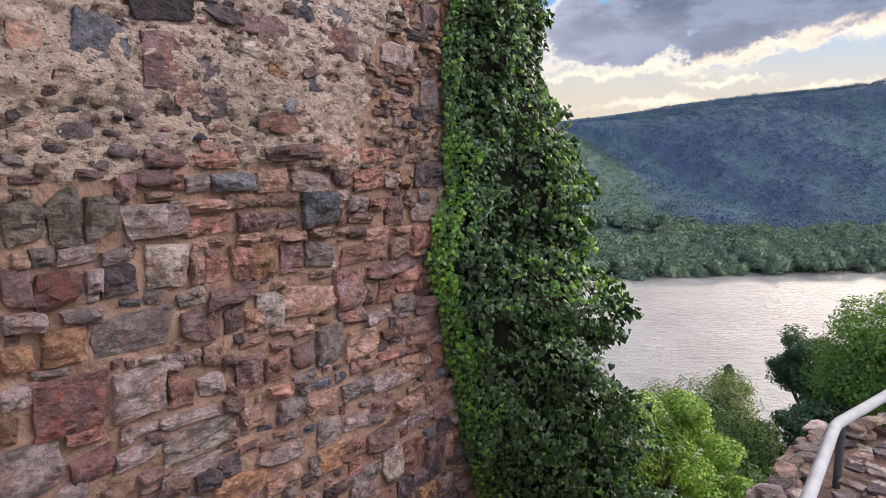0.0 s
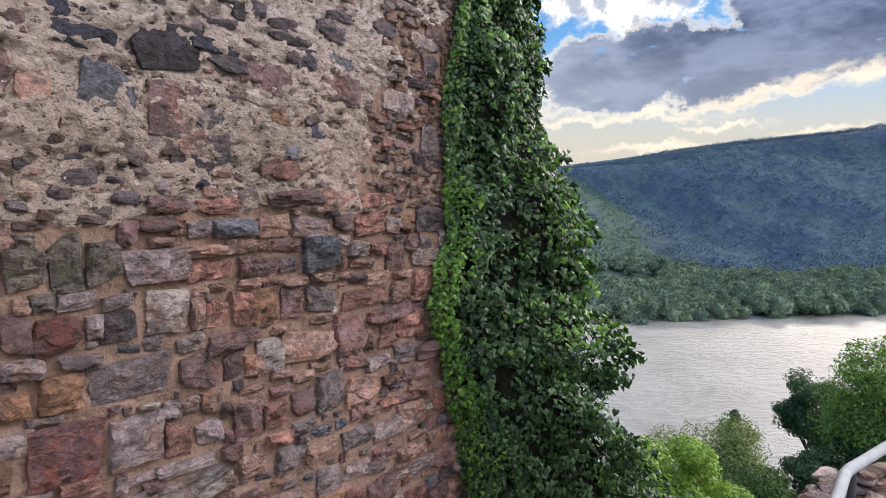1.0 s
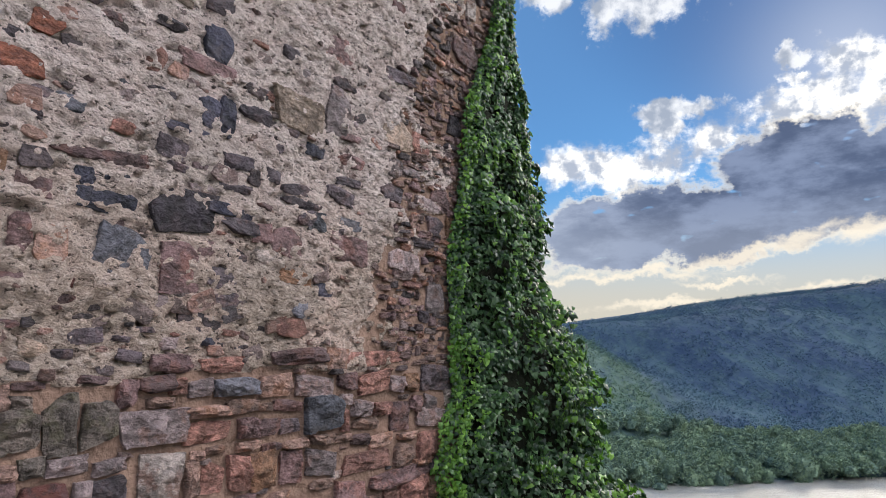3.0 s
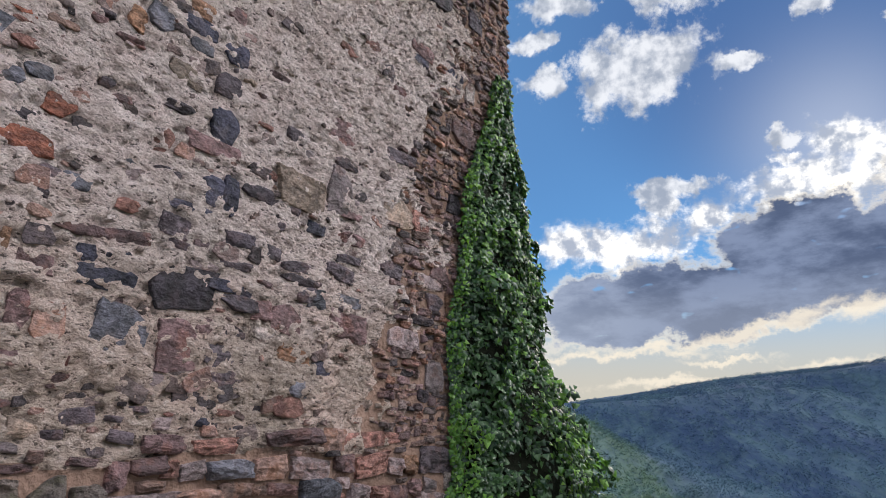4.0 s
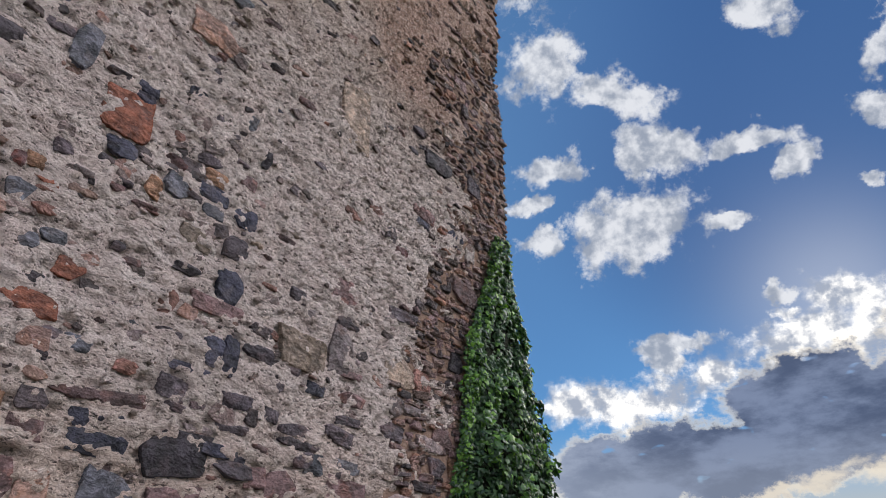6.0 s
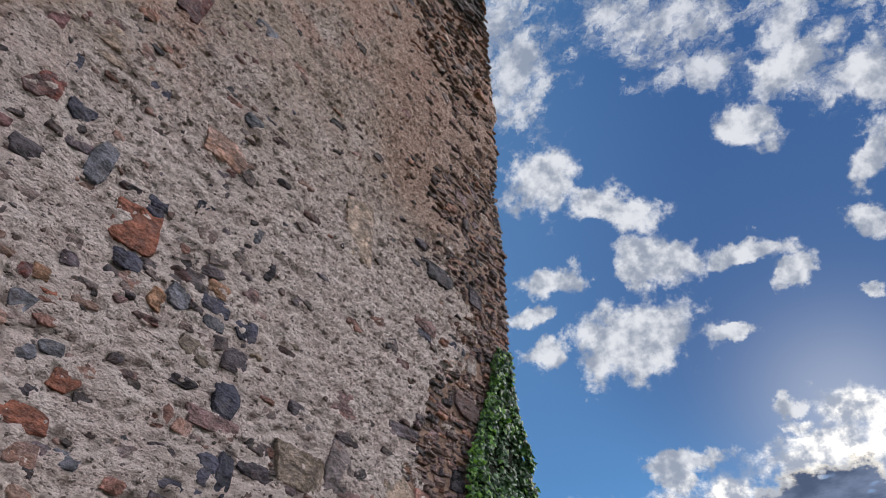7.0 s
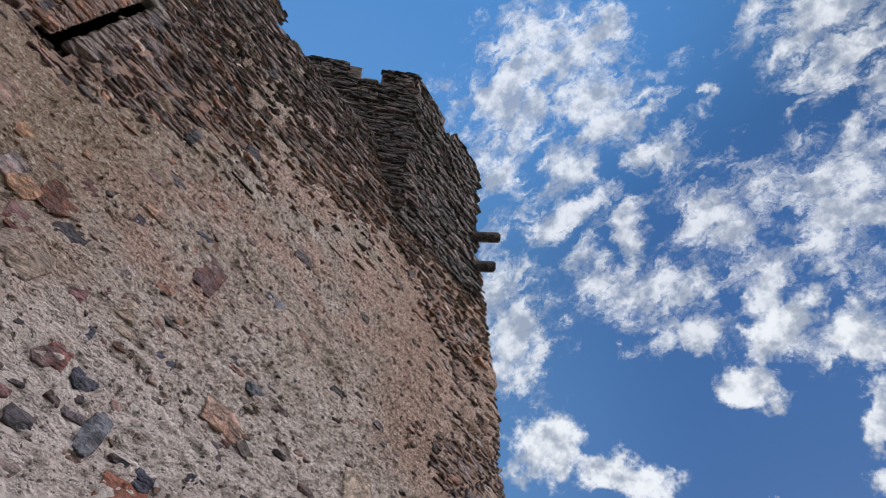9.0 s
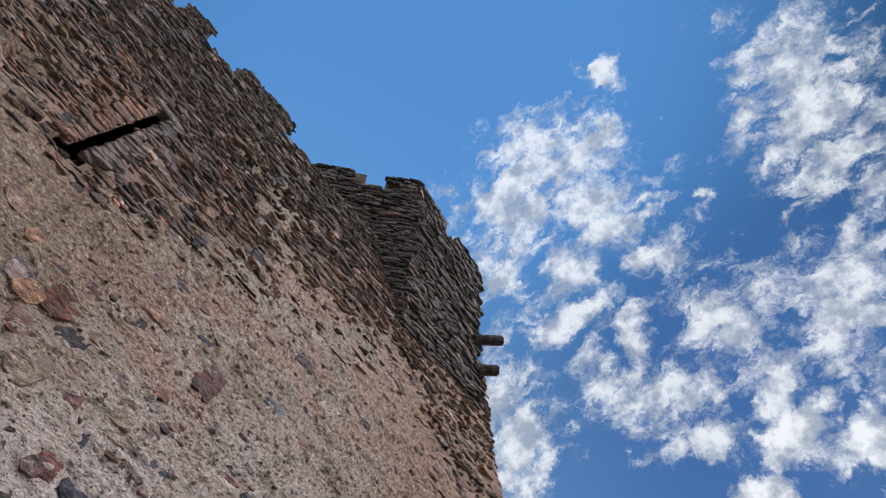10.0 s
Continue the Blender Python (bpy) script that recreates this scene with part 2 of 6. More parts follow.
SLATES = {
    "dark": rock("slate_course_dark", (0.095, 0.078, 0.088), (0.16, 0.122, 0.12), True),
    "brown": rock("slate_course_brown", (0.27, 0.182, 0.165), (0.36, 0.205, 0.16), True),
    "grey": rock("slate_course_grey", (0.225, 0.175, 0.17), (0.17, 0.115, 0.11), True),
    "plum": rock("slate_course_plum", (0.195, 0.130, 0.138), (0.25, 0.16, 0.15), True),
    "rust": rock("slate_course_rust", (0.34, 0.185, 0.135), (0.27, 0.125, 0.095), True),
    "pale": rock("slate_course_pale", (0.40, 0.32, 0.285), (0.30, 0.23, 0.21), True),
}


def plaster_material():
    m, n = material("weathered_render")
    place = n.add("ShaderNodeNewGeometry", 0)
    z = n.add("ShaderNodeSeparateXYZ", 2, Vector=place)
    y = n.add("ShaderNodeSeparateXYZ", 1, Vector=place)
    laid = n.vec("MULTIPLY", place, (1.0, 0.8, 1.35))
    big, mid = n.noise(place, 1.1, 5.0, 0.6), n.noise(laid, 8.0, 7.0, 0.7)
    lumps, grit = n.noise(laid, 30.0, 6.0, 0.72), n.noise(place, 95.0, 4.0, 0.7)
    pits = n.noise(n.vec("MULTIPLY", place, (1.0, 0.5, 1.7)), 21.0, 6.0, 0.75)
    colour = n.mix(n.step(mid, 0.36, 0.62), rgb(0.68, 0.545, 0.52), rgb(0.84, 0.715, 0.69))
    colour = n.mix(n.math("MULTIPLY", n.step(big, 0.52, 0.66), 0.6), colour, rgb(0.60, 0.50, 0.47))
    # orange stains that run along under the bare courses
    run = n.math("SUBTRACT", z, n.math("MULTIPLY", y, 0.75))
    stain = n.math("MULTIPLY", n.step(n.math("ADD", run, n.math("MULTIPLY", big, 2.0)), 4.6, 5.8), n.step(n.noise(place, 1.5, 5.0, 0.6), 0.42, 0.58))
    colour = n.mix(n.math("MULTIPLY", stain, 0.8), colour, rgb(0.56, 0.335, 0.27))
    damp = n.math("MULTIPLY", n.step(n.noise(place, 2.3, 5.0, 0.6), 0.44, 0.58), n.step(z, 2.9, 1.7))
    foot = n.math("MULTIPLY", n.step(n.math("ADD", y, n.math("MULTIPLY", mid, 0.6)), 2.3, 1.2), n.step(n.math("ADD", z, n.math("MULTIPLY", mid, 0.5)), 2.75, 2.0))
    damp = n.math("MAXIMUM", damp, n.math("MULTIPLY", foot, 0.85))
    aged = n.math("MULTIPLY", n.step(z, 4.0, 6.0), n.step(n.noise(place, 1.2, 6.0, 0.65), 0.30, 0.52))
    aged = n.math("MULTIPLY", aged, n.math("SUBTRACT", 1.0, n.math("MULTIPLY", stain, 0.85)))
    colour = n.mix(n.math("MULTIPLY", aged, 0.85), colour, rgb(0.44, 0.33, 0.265))
    tanned = n.math("MULTIPLY", n.step(n.math("ADD", y, n.math("MULTIPLY", big, 1.4)), 1.5, 0.4), n.step(n.math("ADD", z, n.math("MULTIPLY", mid, 1.2)), 4.4, 5.8))
    colour = n.mix(n.math("MULTIPLY", tanned, 0.75), colour, rgb(0.34, 0.225, 0.155))
    warm = n.step(n.math("ADD", z, n.math("MULTIPLY", big, 0.9)), 3.2, 2.2)
    colour = n.mix(n.math("MULTIPLY", warm, 0.6), colour, rgb(0.70, 0.50, 0.40))
    rim = n.math("MULTIPLY", n.step(n.math("ADD", y, n.math("MULTIPLY", mid, 0.9)), 2.75, 3.35), n.step(n.math("ADD", z, big), 5.3, 6.2))
    colour = n.mix(n.math("MULTIPLY", rim, 0.65), colour, rgb(0.53, 0.315, 0.245))
    colour = n.mix(n.math("MULTIPLY", damp, 0.5), colour, rgb(0.30, 0.265, 0.21))
    # hollows and pits get their shade as colour, raised lumps a lit tone
    colour = n.mix(n.math("MULTIPLY", n.step(lumps, 0.52, 0.66), 0.55), colour, rgb(0.84, 0.73, 0.69))
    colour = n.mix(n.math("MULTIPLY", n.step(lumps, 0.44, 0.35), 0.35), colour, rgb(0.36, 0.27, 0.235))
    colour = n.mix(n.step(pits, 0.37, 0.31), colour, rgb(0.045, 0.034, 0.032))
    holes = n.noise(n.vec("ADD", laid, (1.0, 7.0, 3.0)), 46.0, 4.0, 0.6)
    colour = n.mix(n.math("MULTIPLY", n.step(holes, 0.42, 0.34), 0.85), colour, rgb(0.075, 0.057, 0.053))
    colour = n.mix(n.math("MULTIPLY", n.step(holes, 0.56, 0.66), 0.5), colour, rgb(0.86, 0.76, 0.72))
    colour = n.mix(n.math("MULTIPLY", n.step(grit, 0.58, 0.68), 0.55), colour, rgb(0.24, 0.18, 0.165))
    height = n.math("ADD", n.math("MULTIPLY", lumps, 1.0), n.math("ADD", n.math("MULTIPLY", grit, 0.4), n.math("MULTIPLY", n.math("ADD", n.step(pits, 0.33, 0.42), n.step(holes, 0.34, 0.44)), 0.45)))
    surface(n, colour, 0.93, height, 1.0, 0.05, spec=0.2)
    return m


def mortar_material(name, c):
    m, n = material(name)
    place = n.add("ShaderNodeNewGeometry", 0)
    mid, lumps, grit = n.noise(place, 5.0, 5.0), n.noise(place, 22.0, 5.0, 0.6), n.noise(place, 130.0, 3.0)
    colour = n.mix(n.step(mid, 0.35, 0.65), scaled(c, 0.8), scaled(c, 1.2))
    colour = n.mix(n.math("MULTIPLY", n.step(lumps, 0.45, 0.28), 0.45), colour, scaled(c, 0.5))
    colour = n.mix(n.math("MULTIPLY", n.step(grit, 0.60, 0.74), 0.25), colour, scaled(c, 1.4))
    surface(n, colour, 0.95, n.math("ADD", n.math("MULTIPLY", mid, 2.0), n.math("ADD", n.math("MULTIPLY", lumps, 0.7), n.math("MULTIPLY", grit, 0.06))), 1.0, 0.03, spec=0.2)
    return m


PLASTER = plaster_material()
MORTAR = mortar_material("red_brown_mortar", (0.25, 0.165, 0.130))
PINK_BED = mortar_material("pinkish_bedding", (0.255, 0.165, 0.135))
DRY_JOINT = mortar_material("dark_dry_joint", (0.135, 0.10, 0.088))


def leaf_material(name, dark, light, shine=0.4, island=True, shine_through=0.28):
    m, n = material(name)
    chance = n.add("ShaderNodeNewGeometry", 8) if island else n.add("ShaderNodeObjectInfo", 5)
    place = n.add("ShaderNodeNewGeometry", 0)
    patch = n.noise(place, 2.2, 3.0)
    pick = n.math("ADD", n.math("MULTIPLY", chance, 0.6), n.math("MULTIPLY", patch, 0.55))
    colour = n.mix(n.step(pick, 0.25, 0.95), rgb(*dark), rgb(*light))
    bsdf = n.add("ShaderNodeBsdfPrincipled", Base_Color=colour, Roughness=shine, Specular_IOR_Level=0.45,
                 Normal=n.add("ShaderNodeBump", Height=n.noise(place, 90.0, 2.0), Strength=0.3, Distance=0.004))
    thin = n.add("ShaderNodeBsdfTranslucent", Color=n.mix(1.0, colour, rgb(1.5, 1.6, 0.7), "MULTIPLY"))
    n.add("ShaderNodeOutputMaterial", Surface=n.add("ShaderNodeMixShader", i0=shine_through, i1=bsdf, i2=thin))
    return m


IVY = leaf_material("ivy_leaf", (0.012, 0.036, 0.018), (0.066, 0.145, 0.046), 0.36, shine_through=0.12)
IVY_NEW = leaf_material("young_ivy_leaf", (0.068, 0.176, 0.030), (0.189, 0.365, 0.061))
IVY_ONE = leaf_material("single_ivy_leaf", (0.012, 0.036, 0.018), (0.066, 0.145, 0.046), 0.36, False, 0.12)
BUSH = leaf_material("elder_leaf", (0.125, 0.235, 0.040), (0.36, 0.52, 0.11), 0.5)
OLIVE = leaf_material("willow_leaf", (0.101, 0.149, 0.054), (0.230, 0.284, 0.108), 0.5)
DEEP = leaf_material("dark_tree_leaf", (0.035, 0.084, 0.042), (0.070, 0.140, 0.063), 0.5)
# leaf green darkened to hold the shade between the bushes
SHADY = leaf_material("shade_toned_shrub_leaf", (0.048, 0.098, 0.028), (0.130, 0.215, 0.060), 0.5)
LIGHT_TREE = leaf_material("maple_leaf", (0.078, 0.169, 0.033), (0.195, 0.338, 0.065), 0.5)


def plain_rough(name, c, scale, rough=0.9, bump=0.02):
    m, n = material(name)
    place = n.add("ShaderNodeNewGeometry", 0)
    a, b = n.noise(place, scale, 6.0, 0.6), n.noise(place, scale * 9, 4.0, 0.6)
    colour = n.mix(n.step(a, 0.35, 0.65), scaled(c, 0.65), scaled(c, 1.35))
    colour = n.mix(n.math("MULTIPLY", n.step(b, 0.5, 0.7), 0.4), colour, scaled(c, 1.8))
    surface(n, colour, rough, n.math("ADD", a, b), 0.7, bump, spec=0.2)
    return m


BARK = plain_rough("bark", (0.10, 0.075, 0.055), 14.0)
# near-black, as the shade inside the ivy is put into this colour
TWIG_SHADE = plain_rough("twig_shade_black", (0.013, 0.016, 0.009), 20.0)


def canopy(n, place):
    """The colour of the far woods, stand by stand, with blue haze and the dark between crowns painted in, and a height
    for their crowns. The trees stand upright, so the pattern is drawn out up the slope.
    """
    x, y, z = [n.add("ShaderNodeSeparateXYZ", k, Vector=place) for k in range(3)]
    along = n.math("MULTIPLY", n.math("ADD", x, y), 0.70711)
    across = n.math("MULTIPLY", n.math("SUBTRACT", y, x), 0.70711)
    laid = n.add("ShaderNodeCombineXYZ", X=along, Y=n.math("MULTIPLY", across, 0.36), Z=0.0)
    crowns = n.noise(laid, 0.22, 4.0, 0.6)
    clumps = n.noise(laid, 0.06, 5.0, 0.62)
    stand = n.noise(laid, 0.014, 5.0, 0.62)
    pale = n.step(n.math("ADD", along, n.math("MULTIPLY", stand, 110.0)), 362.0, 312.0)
    # the blue in these tones is distance haze put into the colour
    hazed_wood = n.mix(n.step(stand, 0.38, 0.64), rgb(0.027, 0.048, 0.090), rgb(0.050, 0.084, 0.112))
    hazed_wood = n.mix(n.math("MULTIPLY", pale, n.step(stand, 0.34, 0.54, 0.25, 0.9)), hazed_wood, rgb(0.060, 0.092, 0.060))
    hazed_wood = n.mix(n.math("MULTIPLY", n.step(clumps, 0.48, 0.66), 0.5), hazed_wood, rgb(0.062, 0.100, 0.110))
    hazed_wood = n.mix(n.math("MULTIPLY", n.step(clumps, 0.46, 0.30), 0.5), hazed_wood, rgb(0.024, 0.044, 0.090))
    hazed_wood = n.mix(n.math("MULTIPLY", n.step(crowns, 0.48, 0.34), 0.55), hazed_wood, rgb(0.018, 0.034, 0.068))
    hazed_wood = n.mix(n.math("MULTIPLY", n.step(crowns, 0.53, 0.66), 0.45), hazed_wood, rgb(0.072, 0.112, 0.115))
    return hazed_wood, n.math("ADD", crowns, clumps)


def ground_material():
    """Rough grass, and trodden pale gravel added in the castle's unseen yard to bounce light onto the wall."""
    m, n = material("grass_and_bounce_gravel")
    place = n.add("ShaderNodeNewGeometry", 0)
    a, b = n.noise(place, 0.6, 6.0, 0.6), n.noise(place, 6.0, 5.0, 0.65)
    stones = n.noise(place, 55.0, 4.0, 0.7)
    grass = n.mix(n.step(a, 0.35, 0.65), rgb(0.045, 0.07, 0.022), rgb(0.09, 0.125, 0.04))
    grass = n.mix(n.math("MULTIPLY", n.step(b, 0.5, 0.7), 0.5), grass, rgb(0.12, 0.13, 0.055))
    gravel = n.mix(n.step(stones, 0.38, 0.62), rgb(0.25, 0.215, 0.18), rgb(0.50, 0.455, 0.40))
    away = n.math("ADD", n.vec("DISTANCE", place, (3.0, -3.0, 0.0), 1), n.math("MULTIPLY", b, 1.5))
    colour = n.mix(n.step(away, 6.6, 7.6), gravel, grass)
    hazed_wood, crowns = canopy(n, place)
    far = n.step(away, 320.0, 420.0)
    colour = n.mix(far, colour, n.mix(1.0, hazed_wood, rgb(1.6, 1.6, 1.6), "MULTIPLY"))
    rise = n.math("ADD", n.math("MULTIPLY", n.math("ADD", b, n.math("MULTIPLY", stones, 0.1)), 0.1), n.math("MULTIPLY", n.math("MULTIPLY", crowns, far), 0.9))
    surface(n, colour, 0.95, rise, 0.6, 1.0, spec=0.1)
    return m


GRASS = ground_material()


def far_foliage(name, dark, light, patch):
    """Woods seen over hundreds of metres: many crowns, some stands paler than others."""
    m, n = material(name)
    place = n.add("ShaderNodeNewGeometry", 0)
    chance = n.add("ShaderNodeNewGeometry", 8)
    stand, twigs = n.noise(place, patch, 4.0, 0.6), n.noise(place, 0.9, 5.0, 0.7)
    pick = n.math("ADD", n.math("MULTIPLY", chance, 0.35), n.math("MULTIPLY", stand, 0.95))
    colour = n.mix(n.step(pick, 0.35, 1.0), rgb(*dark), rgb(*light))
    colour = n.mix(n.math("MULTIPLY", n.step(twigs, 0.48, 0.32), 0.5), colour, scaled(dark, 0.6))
    surface(n, colour, 0.9, twigs, 0.8, 1.2, spec=0.1)
    return m




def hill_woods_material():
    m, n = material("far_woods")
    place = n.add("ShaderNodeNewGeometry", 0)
    hazed_wood, crowns = canopy(n, place)
    # the crowns take the same haze-blue colour, brightened
    surface(n, n.mix(1.0, hazed_wood, rgb(2.3, 2.35, 2.2), "MULTIPLY"), 0.95, spec=0.1)
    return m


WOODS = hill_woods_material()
# pale blue-green: the haze over the river is put into these tones
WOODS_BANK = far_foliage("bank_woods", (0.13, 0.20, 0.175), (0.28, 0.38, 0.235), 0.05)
BLOSSOM = plain_rough("elder_blossom", (0.62, 0.64, 0.50), 40.0)


def water_material():
    m, n = material("river_water")
    place = n.add("ShaderNodeNewGeometry", 0)
    swell = n.noise(place, 0.05, 5.0, 0.65)
    x, y = n.add("ShaderNodeSeparateXYZ", 0, Vector=place), n.add("ShaderNodeSeparateXYZ", 1, Vector=place)
    flow = n.add("ShaderNodeCombineXYZ", X=n.math("MULTIPLY", n.math("ADD", x, y), 0.32), Y=n.math("MULTIPLY", n.math("SUBTRACT", y, x), 0.707))
    waves = n.noise(flow, 0.42, 5.0, 0.62)
    height = n.math("ADD", n.math("ADD", n.math("MULTIPLY", waves, 3.0), n.math("MULTIPLY", n.noise(place, 0.5, 3.0, 0.6), 0.6)), n.math("MULTIPLY", n.noise(place, 1.6, 4.0, 0.7), 0.5))
    surface(n, n.mix(n.step(swell, 0.35, 0.65), rgb(0.27, 0.265, 0.25), rgb(0.36, 0.355, 0.34)), n.step(swell, 0.35, 0.65, 0.30, 0.44), height, 1.0, 0.6, spec=0.6)
    return m


WATER = water_material()


def paint_material(name, c, rough, metal):
    m, n = material(name)
    place = n.add("ShaderNodeNewGeometry", 0)
    a, b = n.noise(place, 12.0, 5.0), n.noise(place, 160.0, 3.0)
    colour = n.mix(n.step(a, 0.35, 0.7), scaled(c, 0.86), scaled(c, 1.08))
    surface(n, colour, n.step(b, 0.3, 0.7, rough - 0.08, rough + 0.12), b, 0.15, 0.002, metal)
    return m


GALVANISED = paint_material("galvanised_tube", (0.40, 0.42, 0.46), 0.72, 0.0)
POST_PAINT = paint_material("dark_grey_paint", (0.075, 0.08, 0.095), 0.5, 0.2)

# ---- helpers for meshes ----
rng = np.random.default_rng(7)


def grain(x, y, seed=0):
    """Smooth value noise of two arrays, from -1 to 1."""
    xi, yi = np.floor(x).astype(np.int64), np.floor(y).astype(np.int64)
    u, v = x - xi, y - yi
    u, v = u * u * (3 - 2 * u), v * v * (3 - 2 * v)

    def lattice(a, b):
        h = (a * 374761393 + b * 668265263 + seed * 982451653) & 0x7FFFFFFF
        h = ((h ^ (h >> 13)) * 1274126177) & 0x7FFFFFFF
        return ((h ^ (h >> 16)) & 0xFFFF) / 32767.5 - 1

    top = lattice(xi, yi) * (1 - u) + lattice(xi + 1, yi) * u
    low = lattice(xi, yi + 1) * (1 - u) + lattice(xi + 1, yi + 1) * u
    return top * (1 - v) + low * v


def layered(x, y, octaves=4, seed=0, rough=0.55):
    total, k, f = 0, 1.0, 1.0
    for n in range(octaves):
        total = total + k * grain(x * f, y * f, seed + n)
        k, f = k * rough, f * 2.03
    return total


def mesh(name, verts, faces, materials, which=None, smooth=False):
    me = bpy.data.meshes.new(name)
    me.from_pydata(np.asarray(verts, float).tolist(), [], faces.tolist() if isinstance(faces, np.ndarray) else faces)
    for m in materials:
        me.materials.append(m)
    if which is not None:
        me.polygons.foreach_set("material_index", np.asarray(which, np.int32))
    if smooth:
        me.polygons.foreach_set("use_smooth", np.ones(len(me.polygons), bool))
    me.update()
    return me


def part(name, data, parent, label="", kind=""):
    """One mesh object under a thing or a part. data: a mesh, or a bmesh and its material."""
    if isinstance(data, tuple):
        bm, m = data
        data = bpy.data.meshes.new(name)
        bm.to_mesh(data)
        bm.free()
        data.materials.append(m)
    ob = new(name, data)
    ob.parent = parent
    return tagged(ob, label, kind=kind)


def thing(name, place, label, category, group="", kind=""):
    ob = new(name)
    ob.location = place
    return tagged(ob, label, category, group, kind)


class Heap:
    """Collects many small pieces into one mesh."""

    def __init__(self):
        self.verts, self.faces, self.which, self.count = [], [], [], 0

    def add(self, verts, faces, which=0):
        self.verts.append(verts)
        self.faces.append(faces + self.count)
        self.which.append(np.full(len(faces), which))
        self.count += len(verts)

    def mesh(self, name, materials, smooth=False):
        return mesh(name, np.concatenate(self.verts), np.concatenate(self.faces), materials, np.concatenate(self.which), smooth)


# ---- the tower wall ----
CORNER, FOOT, LEFT = 4.17, -3.2, -6.0
BASE_TOP = 11.22


def lean(z):
    return -0.0175 * (z - 1.65)


def parapet_top(y):
    """The height of the broken battlement over the wall's length."""
    raised = 1.0 if -1.10 < y < -0.05 or (y < -1.80 and (y + 40.2) % 2.0 < 1.25) else 0.0
    return BASE_TOP + raised * 0.78 + 0.08 * float(grain(np.array(y * 3.1), np.array(0.3), 5)) + 0.07 * float(grain(np.array(y * 9.0), np.array(1.3), 6))


def bulge(y, z):
    """How far the tower's far edge swings out with height."""
    out = np.interp(z, [2.0, 4.3, 5.6, 6.6, 7.1, 8.0, 9.8, 10.5], [0.0, 0.09, 0.18, 0.21, 0.26, 0.33, 0.38, 0.42])
    return out * np.clip((y - CORNER + 0.9) / 0.9, 0, 1)


RENDER_EDGE = [(-6.0, 6.5), (-1.4, 6.5), (-0.7, 6.35), (0.0, 6.75), (0.7, 7.2), (2.0, 8.3), (2.6, 8.7), (3.2, 8.5), (3.8, 7.0), (3.75, 5.0), (3.5, 3.7), (3.25, 2.8), (3.05, 1.9)]


def render_top(y):
    """The height up to which the wall is still rendered."""
    ys, zs = [e[0] for e in RENDER_EDGE[:8]], [e[1] for e in RENDER_EDGE[:8]]
    return np.interp(y, ys, zs)


def quoin_line(z):
    """Where, along the wall, the bare stones of the corner begin."""
    zs, ys = [e[1] for e in RENDER_EDGE[:6:-1]], [e[0] for e in RENDER_EDGE[:6:-1]]
    return np.interp(z, zs, ys)


def render_foot(y):
    return 1.60 + 0.05 * grain(y * 2.0, y * 0 + 0.5, 3) + 0.04 * grain(y * 7.0, y * 0 + 0.5, 4)


def zone(y, z):
    """0 rendered, 1 bedded rubble, 2 dry slate courses; the borders are ragged."""
    yy, zz = y + 0.26 * layered(y * 3, z * 3, 4, 21, 0.7) + 0.30 * layered(y * 0.7, z * 0.9, 3, 23), z + 0.42 * layered(y * 2.0, z * 2.0, 5, 31, 0.7)
    bare = (zz > render_top(yy)) | (yy > quoin_line(zz))
    # render that still clings to the bare courses, and the streak under the battlement
    clings = (layered(y * 0.9 + 3.0, z * 1.3, 4, 55, 0.65) > 0.62) & (z < 9.0)
    clings |= ((yy - 0.4) * 0.95 - (zz - 9.3) * 0.3) ** 2 / 0.30 + ((zz - 9.3) - 0.35 * (yy - 0.4)) ** 2 / 0.035 < 1
    bare = bare & ~clings
    low = z < render_foot(y)
    return np.where(low, 1, np.where(bare, 2, 0))


HOLES = [(0.32, 9.35, 0.06, 0.07), (-0.10, 7.93, 0.07, 0.05), (-0.05, 8.29, 0.06, 0.06), (0.16, 6.73, 0.08, 0.06), (1.29, 8.0, 0.06, 0.06)]


def hollow(y, z):
    """1 inside the small putlog holes of the wall."""
    deep = 0.0
    for hy, hz, ry, rz in HOLES:
        deep = np.maximum(deep, np.clip(1.8 - 1.4 * (((y - hy) / ry) ** 2 + ((z - hz) / rz) ** 2), 0, 1))
    return deep


def relief(y, z):
    """How far the face stands out at a place."""
    zn = zone(y, z)
    wave = 0.018 * layered(y * 0.9, z * 0.9, 2, 11)
    rough = 0.012 * layered(y * 7, z * 9, 3, 12) + 0.009 * layered(y * 24, z * 30, 2, 13)
    # flaked skins of render with ragged rims, clods and deep little pits
    skin = 0.007 * np.clip(6 * (layered(y * 2.6, z * 3.6, 5, 14, 0.7) - 0.1), -1, 1)
    clods = 0.009 * layered(y * 38, z * 46, 2, 15)
    pits = 0.024 * np.clip(layered(y * 15, z * 24, 3, 16, 0.7) - 0.50, 0, 0.8)
    mortar = 0.006 * layered(y * 5, z * 12, 3, 17) + 0.25 * rough + 0.003 * layered(y * 45, z * 60, 2, 18)
    return wave - 0.22 * hollow(y, z) + np.where(zn == 0, 0.022 + rough + skin + clods - pits, np.where(zn == 1, 0.006 + mortar, np.where(z < 6.0, 0.008, -0.012) + 0.3 * rough))


SLIT_Y, SLIT_Z0, SLIT_Z1, SLIT_W = -0.88, 6.32, 8.18, 0.05


GRID = 0.02
_gy, _gz = np.meshgrid(np.arange(LEFT, 4.6, GRID), np.arange(FOOT, 13.0, GRID))
RELIEF, ZONE = relief(_gy, _gz), zone(_gy, _gz)


